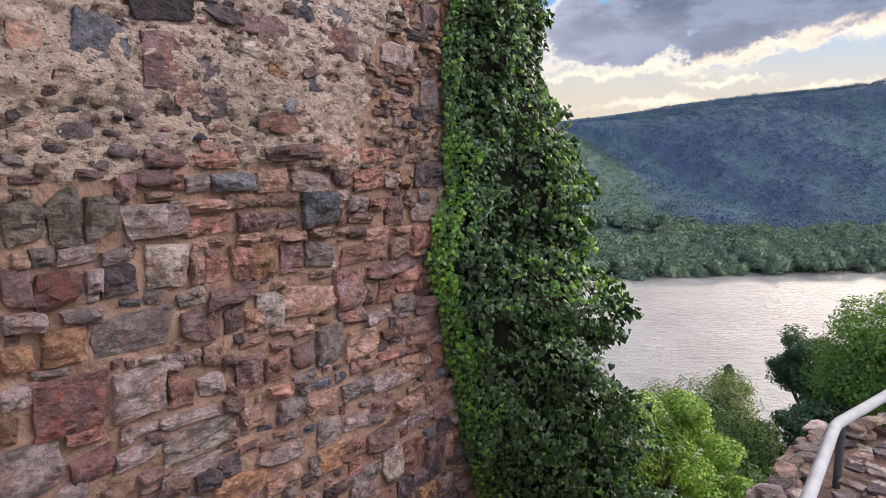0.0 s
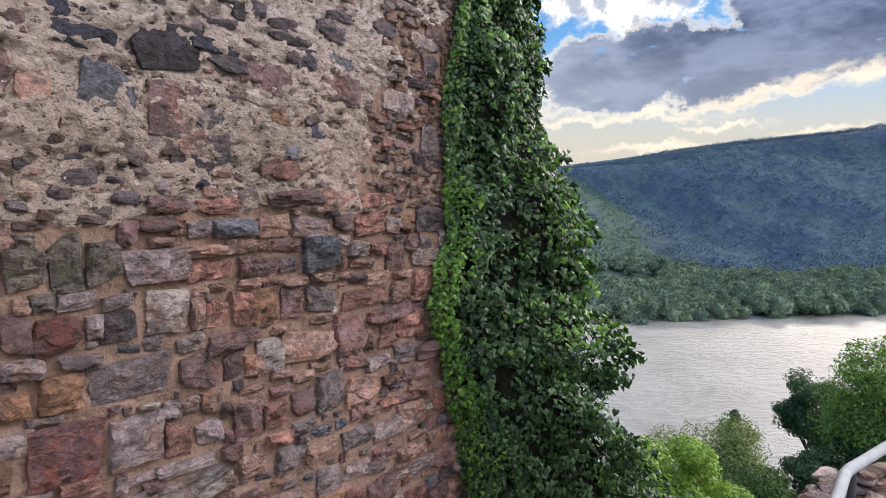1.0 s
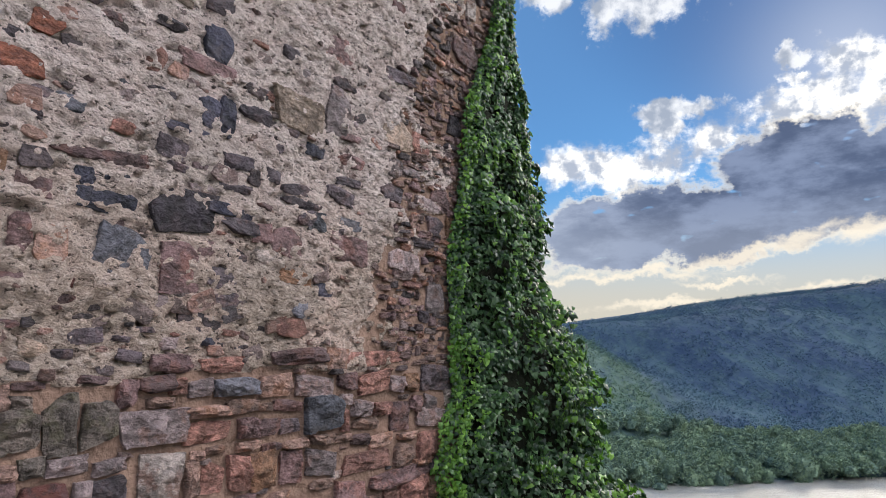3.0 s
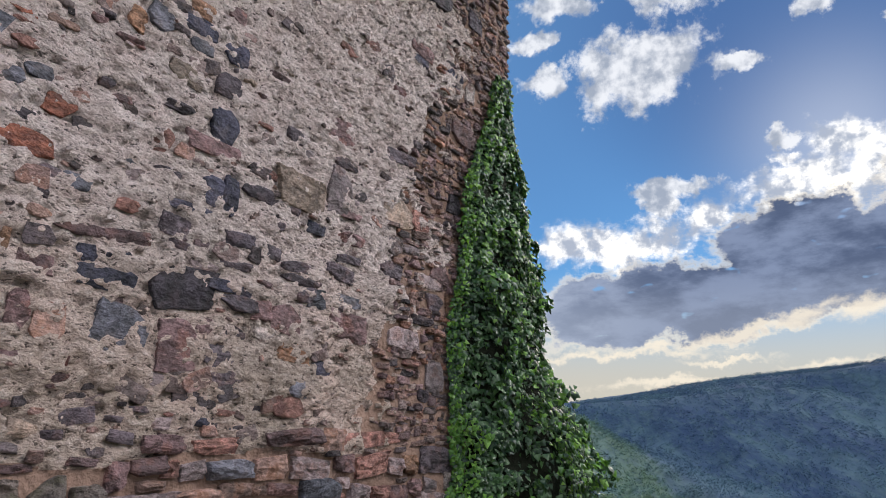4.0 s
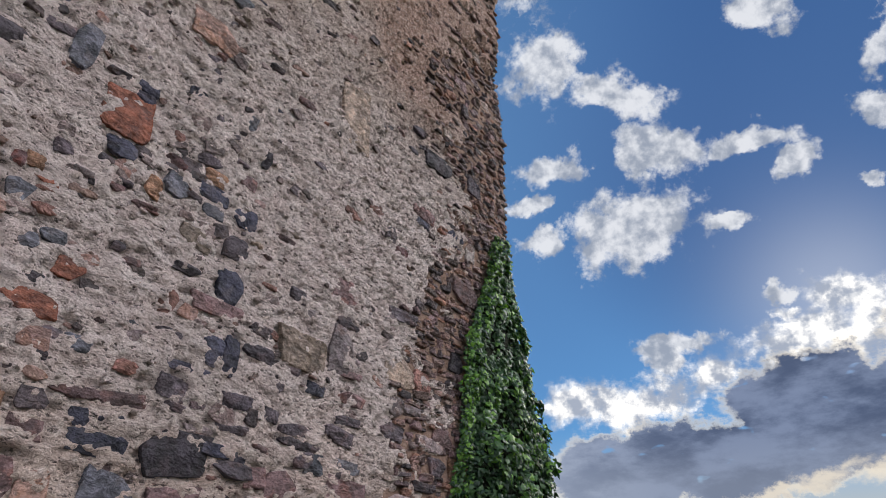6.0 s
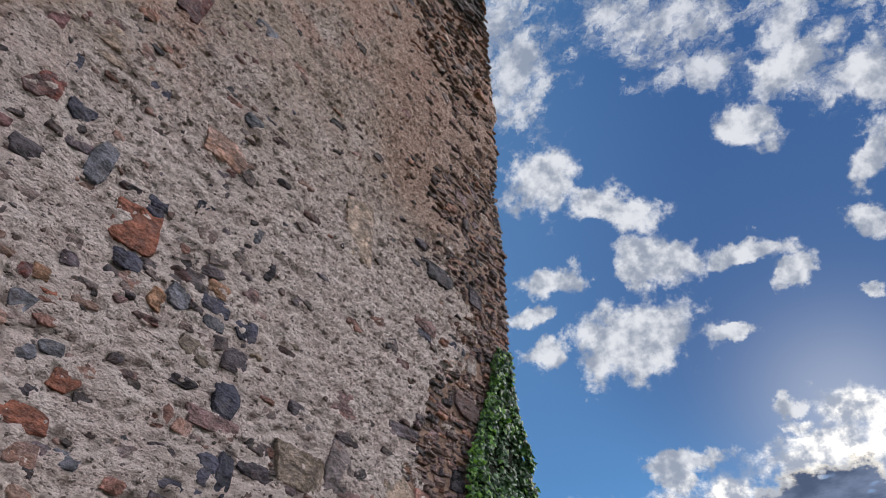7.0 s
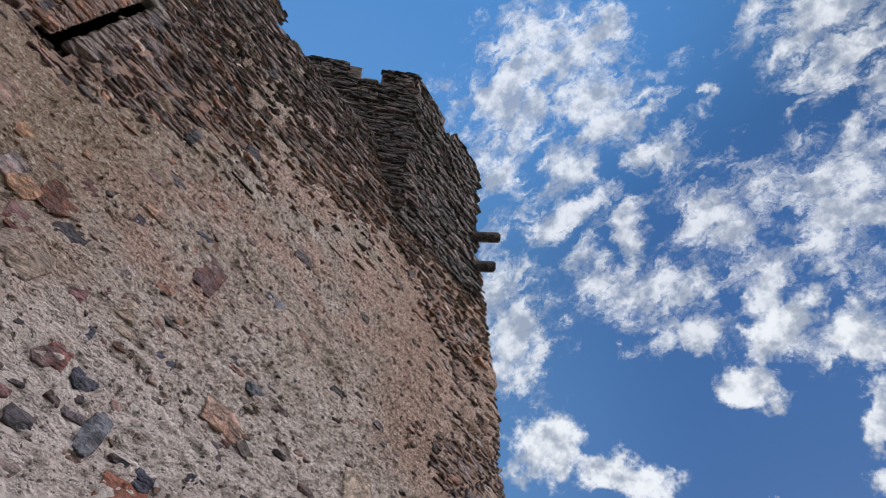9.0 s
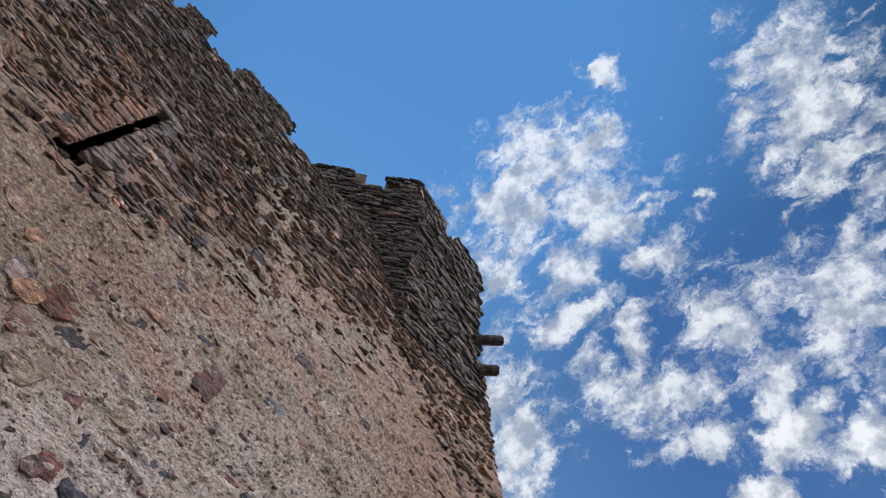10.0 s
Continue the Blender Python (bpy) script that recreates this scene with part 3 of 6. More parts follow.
def cell(y, z):
    return min(max(int((z - FOOT) / GRID + 0.5), 0), RELIEF.shape[0] - 1), min(max(int((y - LEFT) / GRID + 0.5), 0), RELIEF.shape[1] - 1)


def face_x(y, z):
    return lean(z) + float(RELIEF[cell(y, z)])


def zone_at(y, z):
    return int(ZONE[cell(y, z)])


def build_tower():
    tower = thing("castle_tower", (0, 0, 0), "old rubble stone castle tower with flaking pinkish render and broken battlements", "tower")
    ys = np.concatenate([np.arange(LEFT, -1.4, 0.05), np.arange(-1.4, 0.5, 0.025), np.arange(0.5, CORNER + 1e-6, 0.0125)])
    zs = np.concatenate([np.arange(FOOT, -1.0, 0.04), np.arange(-1.0, 5.2, 0.0125), np.arange(5.2, 9.0, 0.022), np.arange(9.0, BASE_TOP - 0.3, 0.05)])
    arc = np.radians(np.linspace(12, 90, 7))
    back = np.arange(0.12, 4.2, 0.12)
    Y = np.concatenate([ys, CORNER + 0.13 * np.sin(arc), np.full(len(back), CORNER + 0.13)])
    IN = np.concatenate([np.zeros(len(ys)), -0.13 * (1 - np.cos(arc)), -0.13 - back])
    NX = np.concatenate([np.ones(len(ys)), np.cos(arc), np.zeros(len(back))])
    NY = np.concatenate([np.zeros(len(ys)), np.sin(arc), np.ones(len(back))])
    S = np.concatenate([ys, CORNER + 0.13 * arc, CORNER + 0.3 + back])
    yy, zz = np.meshgrid(S, zs)
    d = relief(yy, zz)
    px = lean(zz) + IN[None, :] + d * NX[None, :]
    py = Y[None, :] + d * NY[None, :] + bulge(yy, zz)
    verts = np.stack([px, py, zz], -1).reshape(-1, 3)
    rows, cols = yy.shape
    idx = np.arange(rows * cols).reshape(rows, cols)
    quads = np.stack([idx[:-1, :-1], idx[:-1, 1:], idx[1:, 1:], idx[1:, :-1]], -1)
    cy, cz = (yy[:-1, :-1] + yy[1:, 1:]) / 2, (zz[:-1, :-1] + zz[1:, 1:]) / 2
    keep = ~((np.abs(cy - SLIT_Y) < SLIT_W) & (cz > SLIT_Z0) & (cz < SLIT_Z1))
    keep &= ~((np.abs(cy - SLIT_Y) < 0.12) & (cz > SLIT_Z0 - 0.04) & (cz < SLIT_Z0 + 0.09))    # the slit's wider foot
    which = zone(cy, cz)
    which = np.where((which == 2) & (cz + 0.9 * layered(cy, cz, 3, 91) < np.where(cy > 2.4, 7.2, 5.4)), 1, which)
    which = np.where((which == 2) & (cz > 5.4) & (cz - render_top(cy) + 0.9 * layered(cy * 0.8, cz * 0.9, 4, 93) < 1.5), 3, which)[keep]
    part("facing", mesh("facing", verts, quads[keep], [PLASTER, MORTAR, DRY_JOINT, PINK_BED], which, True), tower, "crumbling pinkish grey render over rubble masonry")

    # the mass behind the face, its hidden sides and the wall walk
    bm = bmesh.new()
    x0, x1, y0, y1 = -4.4, -0.08, LEFT, CORNER + 0.1
    lo = [bm.verts.new(p) for p in ((x0, y0, FOOT), (x1 + 0.03, y0, FOOT), (x1 + 0.03, y1, FOOT), (x0, y1, FOOT))]
    hi = [bm.verts.new(p) for p in ((x0, y0, BASE_TOP - 0.35), (-0.22, y0, BASE_TOP - 0.35), (-0.22, y1, BASE_TOP - 0.35), (x0, y1, BASE_TOP - 0.35))]
    bm.faces.new(hi)
    bm.faces.new((lo[0], lo[3], hi[3], hi[0]))
    bm.faces.new((lo[0], hi[0], hi[1], lo[1]))
    part("core", (bm, DRY_JOINT), tower)

    # the slit: jambs, sill and lintel of a shaft that runs into the wall
    bm = bmesh.new()
    # it splays inwards and upwards
    a, b, deep = SLIT_Y - SLIT_W - 0.02, SLIT_Y + SLIT_W + 0.02, -1.1
    f = -0.135
    near = [bm.verts.new((f, y, z)) for y, z in ((a, SLIT_Z0), (b, SLIT_Z0), (b, SLIT_Z1), (a, SLIT_Z1))]
    far = [bm.verts.new((deep, y, z)) for y, z in ((a - 0.55, SLIT_Z0), (b + 0.55, SLIT_Z0), (b + 0.55, SLIT_Z1 + 1.6), (a - 0.55, SLIT_Z1 + 1.6))]
    for i in range(4):
        bm.faces.new((near[i], near[(i + 1) % 4], far[(i + 1) % 4], far[i]))
    bm.faces.new(far)
    part("arrow_slit", (bm, DRY_JOINT), tower, "narrow dark upright arrow slit")
    return tower


TOWER = build_tower()


# ---- stones: a few worn shapes, set at many sizes ----
def stone_shape(seed, bedded):
    """A split block: an angular outline, sharp arrises and several flat broken faces. A bedded one has knocked-off sides that dip under the render."""
    r = np.random.default_rng(seed)
    nu, nv = 9, 7
    gu, gv = np.meshgrid(np.linspace(0, 1, nu), np.linspace(0, 1, nv))
    border = (gu < 0.001) | (gu > 0.999) | (gv < 0.001) | (gv > 0.999)
    # four uneven corners, some of them knocked off
    c = np.array([[(-0.5, -0.5), (0.5, -0.5)], [(-0.5, 0.5), (0.5, 0.5)]]) + r.uniform(-0.09, 0.09, (2, 2, 2))
    gu, gv = gu[..., None], gv[..., None]
    p = (c[0, 0] * (1 - gu) + c[0, 1] * gu) * (1 - gv) + (c[1, 0] * (1 - gu) + c[1, 1] * gu) * gv
    p = p + r.normal(size=p.shape) * np.where(border, 0.014, 0.03)[..., None]
    for sx in (-1, 1):
        for sy in (-1, 1):
            if r.random() < (0.75 if bedded else 0.5):
                n = np.array((sx * r.uniform(0.15, 1.0), sy * r.uniform(0.15, 1.0)))
                n /= np.hypot(*n)
                limit = float(n @ (0.5 * sx, 0.5 * sy)) * (r.uniform(0.60, 0.95) if bedded else r.uniform(0.66, 0.96))
                p = p - n * np.maximum(p @ n - limit, 0)[..., None]
    h = 1.0 + p @ (r.normal(size=2) * (0.5, 0.7))
    for _ in range(3 if bedded else 5):
        t = r.uniform(0, 6.28)
        h = np.minimum(h, 1.15 - r.uniform(0.7, 3.0) * (p @ (math.cos(t), math.sin(t)) - r.uniform(-0.15, 0.30)))
    strata = layered(p[..., 0] * 3 + seed, p[..., 1] * 8 + 0.5 * seed, 3, seed, 0.6)
    h = np.clip(h + (0.10 if bedded else 0.20) * strata, 0.2 if bedded else 0.6, 1.6)
    h = np.where(border, h * r.uniform(0.45, 0.95, h.shape) if bedded else h * r.uniform(0.7, 1.0, h.shape), h)
    v = np.concatenate([p, h[..., None]], -1).reshape(-1, 3)
    idx = np.arange(nu * nv).reshape(nv, nu)
    f = np.stack([idx[:-1, :-1], idx[:-1, 1:], idx[1:, 1:], idx[1:, :-1]], -1).reshape(-1, 4).tolist()
    ring = [*idx[0, :-1], *idx[:-1, -1], *idx[-1, :0:-1], *idx[:0:-1, 0]]
    v = np.concatenate([v, np.column_stack([v[ring, :2] * 1.03, np.full(len(ring), -1.0)])])
    m = len(ring)
    f += [(ring[k], nu * nv + k, nu * nv + (k + 1) % m, ring[(k + 1) % m]) for k in range(m)]
    return v, f


SHAPES = [stone_shape(s, s >= 24) for s in range(48)]
STONE_MESHES = {}


def stone_mesh(kind, n):
    if (kind, n) not in STONE_MESHES:
        me = mesh("stone", *SHAPES[n], [ROCKS[kind]])
        STONE_MESHES[kind, n] = me
    return STONE_MESHES[kind, n]


def set_stone(y, z, wide, high, kind, proud, name="stone", roll=0.0, bedded=False):
    ob = new(name, stone_mesh(kind, int(rng.integers(24)) + 24 * bedded))
    ob.parent = TOWER
    turn = Matrix(((0, 0, 1), (1, 0, 0), (0, 1, 0))).to_4x4()
    flip = Matrix.Diagonal((wide * rng.choice((-1, 1)), high * (rng.choice((-1, 1)) if bedded else 1), proud, 1))
    # a bedded stone lies flush in the mean face, so that the render laps over its rim
    flush = 0.012 + 0.008 * min(1.0, wide * high / 0.03)
    at = lean(z) + 0.018 * float(layered(np.array(y * 0.9), np.array(z * 0.9), 2, 11)) + flush if bedded else face_x(y, z) - 0.006
    ob.matrix_basis = Matrix.Translation((at, y + float(bulge(y, z)), z)) @ turn @ Matrix.Rotation(radians(roll), 4, "Z") @ flip
    return ob


# the stones that can be told apart: place along the wall, height, width, height of the stone, kind
# charcoal stones 6.85, 8.3 and 9.5 up stand for shaded holes by colour
STONES_HIGH = [(0.05, 4.50, 0.20, 0.22, "tn"), (-0.36, 4.98, 0.12, 0.16, "bl"), (0.66, 7.4, 0.16, 0.20, "dk"), (0.2, 6.85, 0.10, 0.13, "dk"), (0.36, 9.5, 0.11, 0.18, "dk"), (2.95, 8.3, 0.14, 0.13, "dk"), (-0.7, 5.5, 0.2, 0.2, "br"), (-0.45, 5.3, 0.16, 0.12, "or"), (0.35, 5.6, 0.14, 0.1, "br"), (0.2, 5.9, 0.12, 0.1, "pu")]
COURSED = [
    [(2.17, 1.66, 0.31, 0.08, "pu"), (2.41, 1.65, 0.16, 0.10, "br"), (2.73, 1.65, 0.41, 0.08, "rd"), (1.47, 1.63, 0.08, 0.07, "pu"), (1.56, 1.63, 0.11, 0.07, "pu"), (1.76, 1.62, 0.20, 0.06, "rd"), (1.46, 1.55, 0.14, 0.06, "pu"), (1.56, 1.54, 0.07, 0.06, "rd"), (1.66, 1.53, 0.12, 0.07, "bl"), (1.83, 1.53, 0.22, 0.07, "bg"), (2.05, 1.53, 0.19, 0.10, "br"), (2.52, 1.53, 0.14, 0.08, "pu"), (3.28, 1.53, 0.32, 0.14, "sl"), (2.29, 1.52, 0.26, 0.10, "bl"), (2.72, 1.52, 0.24, 0.11, "rd"), (2.91, 1.51, 0.11, 0.09, "bl"), (0.98, 1.50, 0.07, 0.05, "gn"), (1.49, 1.48, 0.12, 0.04, "br"), (1.03, 1.44, 0.06, 0.04, "gn")],
    [(1.87, 1.44, 0.16, 0.06, "br"), (1.67, 1.43, 0.23, 0.05, "br"), (2.00, 1.43, 0.08, 0.04, "br"), (2.12, 1.43, 0.17, 0.05, "pu"), (1.11, 1.42, 0.12, 0.18, "gn"), (1.24, 1.42, 0.13, 0.16, "gn"), (0.97, 1.41, 0.13, 0.13, "gn"), (2.64, 1.39, 0.15, 0.09, "bl"), (1.46, 1.38, 0.27, 0.14, "bl"), (2.35, 1.38, 0.24, 0.16, "bg"), (2.81, 1.38, 0.16, 0.07, "rd"), (1.71, 1.35, 0.21, 0.09, "rd"), (1.91, 1.35, 0.11, 0.08, "pu"), (2.02, 1.34, 0.13, 0.07, "pu"), (2.15, 1.34, 0.11, 0.06, "sl"), (2.50, 1.34, 0.06, 0.10, "rd"), (2.94, 1.33, 0.17, 0.15, "pu"), (2.67, 1.31, 0.19, 0.06, "br"), (3.25, 1.30, 0.33, 0.10, "bl")],
    [(1.03, 1.29, 0.08, 0.06, "gn"), (1.15, 1.28, 0.14, 0.06, "bl"), (0.96, 1.28, 0.05, 0.05, "br"), (1.92, 1.27, 0.12, 0.04, "br"), (1.75, 1.27, 0.09, 0.03, "br"), (1.30, 1.26, 0.12, 0.05, "bl"), (1.66, 1.26, 0.07, 0.03, "br"), (2.05, 1.25, 0.10, 0.04, "pu"), (2.19, 1.25, 0.16, 0.04, "br"), (2.36, 1.25, 0.15, 0.05, "br"), (2.50, 1.25, 0.11, 0.03, "br"), (2.63, 1.23, 0.13, 0.06, "pu"), (2.79, 1.21, 0.18, 0.07, "br"), (3.01, 1.21, 0.16, 0.04, "br"), (1.50, 1.20, 0.18, 0.16, "lt"), (0.94, 1.19, 0.09, 0.12, "pu"), (1.20, 1.18, 0.06, 0.08, "bl"), (1.64, 1.18, 0.07, 0.14, "br"), (1.07, 1.17, 0.17, 0.11, "wn")],
    [(1.29, 1.17, 0.13, 0.10, "sl"), (1.74, 1.16, 0.12, 0.11, "rd"), (1.86, 1.16, 0.10, 0.14, "rd"), (2.00, 1.16, 0.14, 0.15, "or"), (3.22, 1.15, 0.24, 0.13, "rd"), (2.17, 1.15, 0.13, 0.14, "pu"), (2.36, 1.15, 0.21, 0.12, "bl"), (2.68, 1.12, 0.33, 0.09, "rd"), (2.97, 1.12, 0.13, 0.11, "br"), (0.95, 1.07, 0.13, 0.07, "bl"), (3.15, 1.06, 0.17, 0.04, "br"), (1.15, 1.06, 0.14, 0.05, "bl"), (1.60, 1.05, 0.13, 0.06, "lt"), (2.36, 1.04, 0.14, 0.05, "br"), (2.10, 1.03, 0.11, 0.03, "br"), (1.81, 1.02, 0.26, 0.07, "pu"), (2.88, 1.00, 0.37, 0.08, "pu"), (1.07, 0.96, 0.15, 0.12, "or"), (1.34, 0.95, 0.31, 0.16, "bl")],
    [(0.92, 0.94, 0.10, 0.09, "or"), (2.57, 0.93, 0.19, 0.19, "pu"), (2.28, 0.92, 0.34, 0.13, "br"), (2.02, 0.92, 0.15, 0.17, "lt"), (1.64, 0.92, 0.19, 0.14, "pu"), (3.08, 0.91, 0.25, 0.15, "rd"), (1.81, 0.91, 0.10, 0.11, "pu"), (1.92, 0.89, 0.09, 0.10, "br"), (2.73, 0.88, 0.10, 0.12, "br"), (2.86, 0.87, 0.13, 0.14, "rd"), (1.40, 0.83, 0.08, 0.02, "lt"), (2.08, 0.81, 0.13, 0.04, "br"), (2.34, 0.80, 0.13, 0.04, "br"), (1.50, 0.79, 0.09, 0.07, "bl"), (1.59, 0.79, 0.08, 0.05, "bl"), (2.57, 0.78, 0.20, 0.06, "pu"), (1.91, 0.78, 0.14, 0.04, "br"), (2.22, 0.77, 0.15, 0.05, "br"), (1.69, 0.77, 0.10, 0.09, "br")],
    [(3.03, 0.76, 0.21, 0.08, "bl"), (2.78, 0.74, 0.19, 0.07, "bl"), (2.07, 0.74, 0.14, 0.05, "pu"), (1.76, 0.73, 0.05, 0.05, "pu"), (3.29, 0.72, 0.29, 0.10, "pu"), (2.40, 0.66, 0.18, 0.19, "bl"), (1.88, 0.65, 0.14, 0.16, "pu"), (2.19, 0.65, 0.13, 0.11, "pu"), (2.03, 0.64, 0.12, 0.11, "rd"), (2.63, 0.62, 0.26, 0.14, "br"), (2.89, 0.62, 0.17, 0.06, "rd"), (3.20, 0.60, 0.38, 0.10, "pu"), (2.58, 0.50, 0.09, 0.07, "pu"), (2.84, 0.49, 0.15, 0.05, "rd"), (3.18, 0.48, 0.19, 0.05, "rd"), (2.70, 0.47, 0.12, 0.04, "br"), (3.39, 0.38, 0.19, 0.16, "rd"), (3.06, 0.37, 0.24, 0.14, "br")],
    [(0.93, 0.81, 0.13, 0.08, "bl"), (1.08, 0.74, 0.25, 0.20, "wn"), (1.34, 0.71, 0.22, 0.18, "bl"), (0.88, 0.70, 0.05, 0.08, "or"), (1.53, 0.66, 0.13, 0.13, "rd"), (1.67, 0.65, 0.12, 0.10, "bl"), (1.13, 0.60, 0.13, 0.05, "rd"), (1.28, 0.55, 0.05, 0.07, "bl"), (0.94, 0.54, 0.21, 0.17, "bl"), (2.19, 0.53, 0.14, 0.07, "bl"), (1.56, 0.53, 0.28, 0.06, "bl"), (1.78, 0.52, 0.10, 0.08, "pu"), (2.06, 0.51, 0.14, 0.05, "rd"), (1.42, 0.49, 0.09, 0.05, "pu"), (1.14, 0.48, 0.17, 0.11, "wn"), (1.32, 0.45, 0.17, 0.07, "bl"), (1.89, 0.43, 0.15, 0.10, "br"), (1.60, 0.42, 0.35, 0.12, "lt"), (2.11, 0.40, 0.17, 0.09, "bl")],
    [(1.76, 0.39, 0.07, 0.06, "br"), (2.32, 0.38, 0.21, 0.08, "br"), (2.58, 0.37, 0.22, 0.09, "bl"), (1.37, 0.35, 0.11, 0.04, "pu"), (2.93, 0.34, 0.36, 0.11, "bl"), (1.23, 0.34, 0.12, 0.05, "br"), (2.06, 0.31, 0.13, 0.03, "br"), (1.87, 0.30, 0.13, 0.03, "pu"), (1.55, 0.30, 0.26, 0.06, "bl"), (1.47, 0.27, 0.10, 0.06, "br"), (1.43, 0.25, 0.21, 0.05, "pu"), (3.11, 0.23, 0.17, 0.05, "br"), (2.80, 0.21, 0.19, 0.06, "pu"), (2.36, 0.21, 0.16, 0.13, "bl"), (2.03, 0.20, 0.28, 0.08, "bl"), (2.56, 0.19, 0.19, 0.07, "bl"), (3.33, 0.15, 0.20, 0.11, "br"), (3.05, 0.14, 0.25, 0.08, "br"), (1.79, 0.13, 0.30, 0.11, "or")],
    [(2.04, 0.07, 0.20, 0.09, "br"), (2.24, 0.06, 0.06, 0.11, "lt"), (2.36, 0.05, 0.17, 0.13, "or"), (2.53, 0.04, 0.17, 0.12, "rd"), (3.16, 0.02, 0.26, 0.08, "bl"), (2.77, 0.01, 0.24, 0.13, "pu"), (2.42, -0.14, 0.15, 0.06, "pu"), (2.86, -0.17, 0.19, 0.20, "lt"), (2.60, -0.19, 0.19, 0.16, "bl"), (3.07, -0.19, 0.22, 0.20, "rd"), (3.29, -0.24, 0.19, 0.16, "pu"), (3.44, -0.27, 0.11, 0.16, "br"), (3.20, -0.48, 0.18, 0.08, "or"), (3.40, -0.52, 0.17, 0.09, "bl")],
]
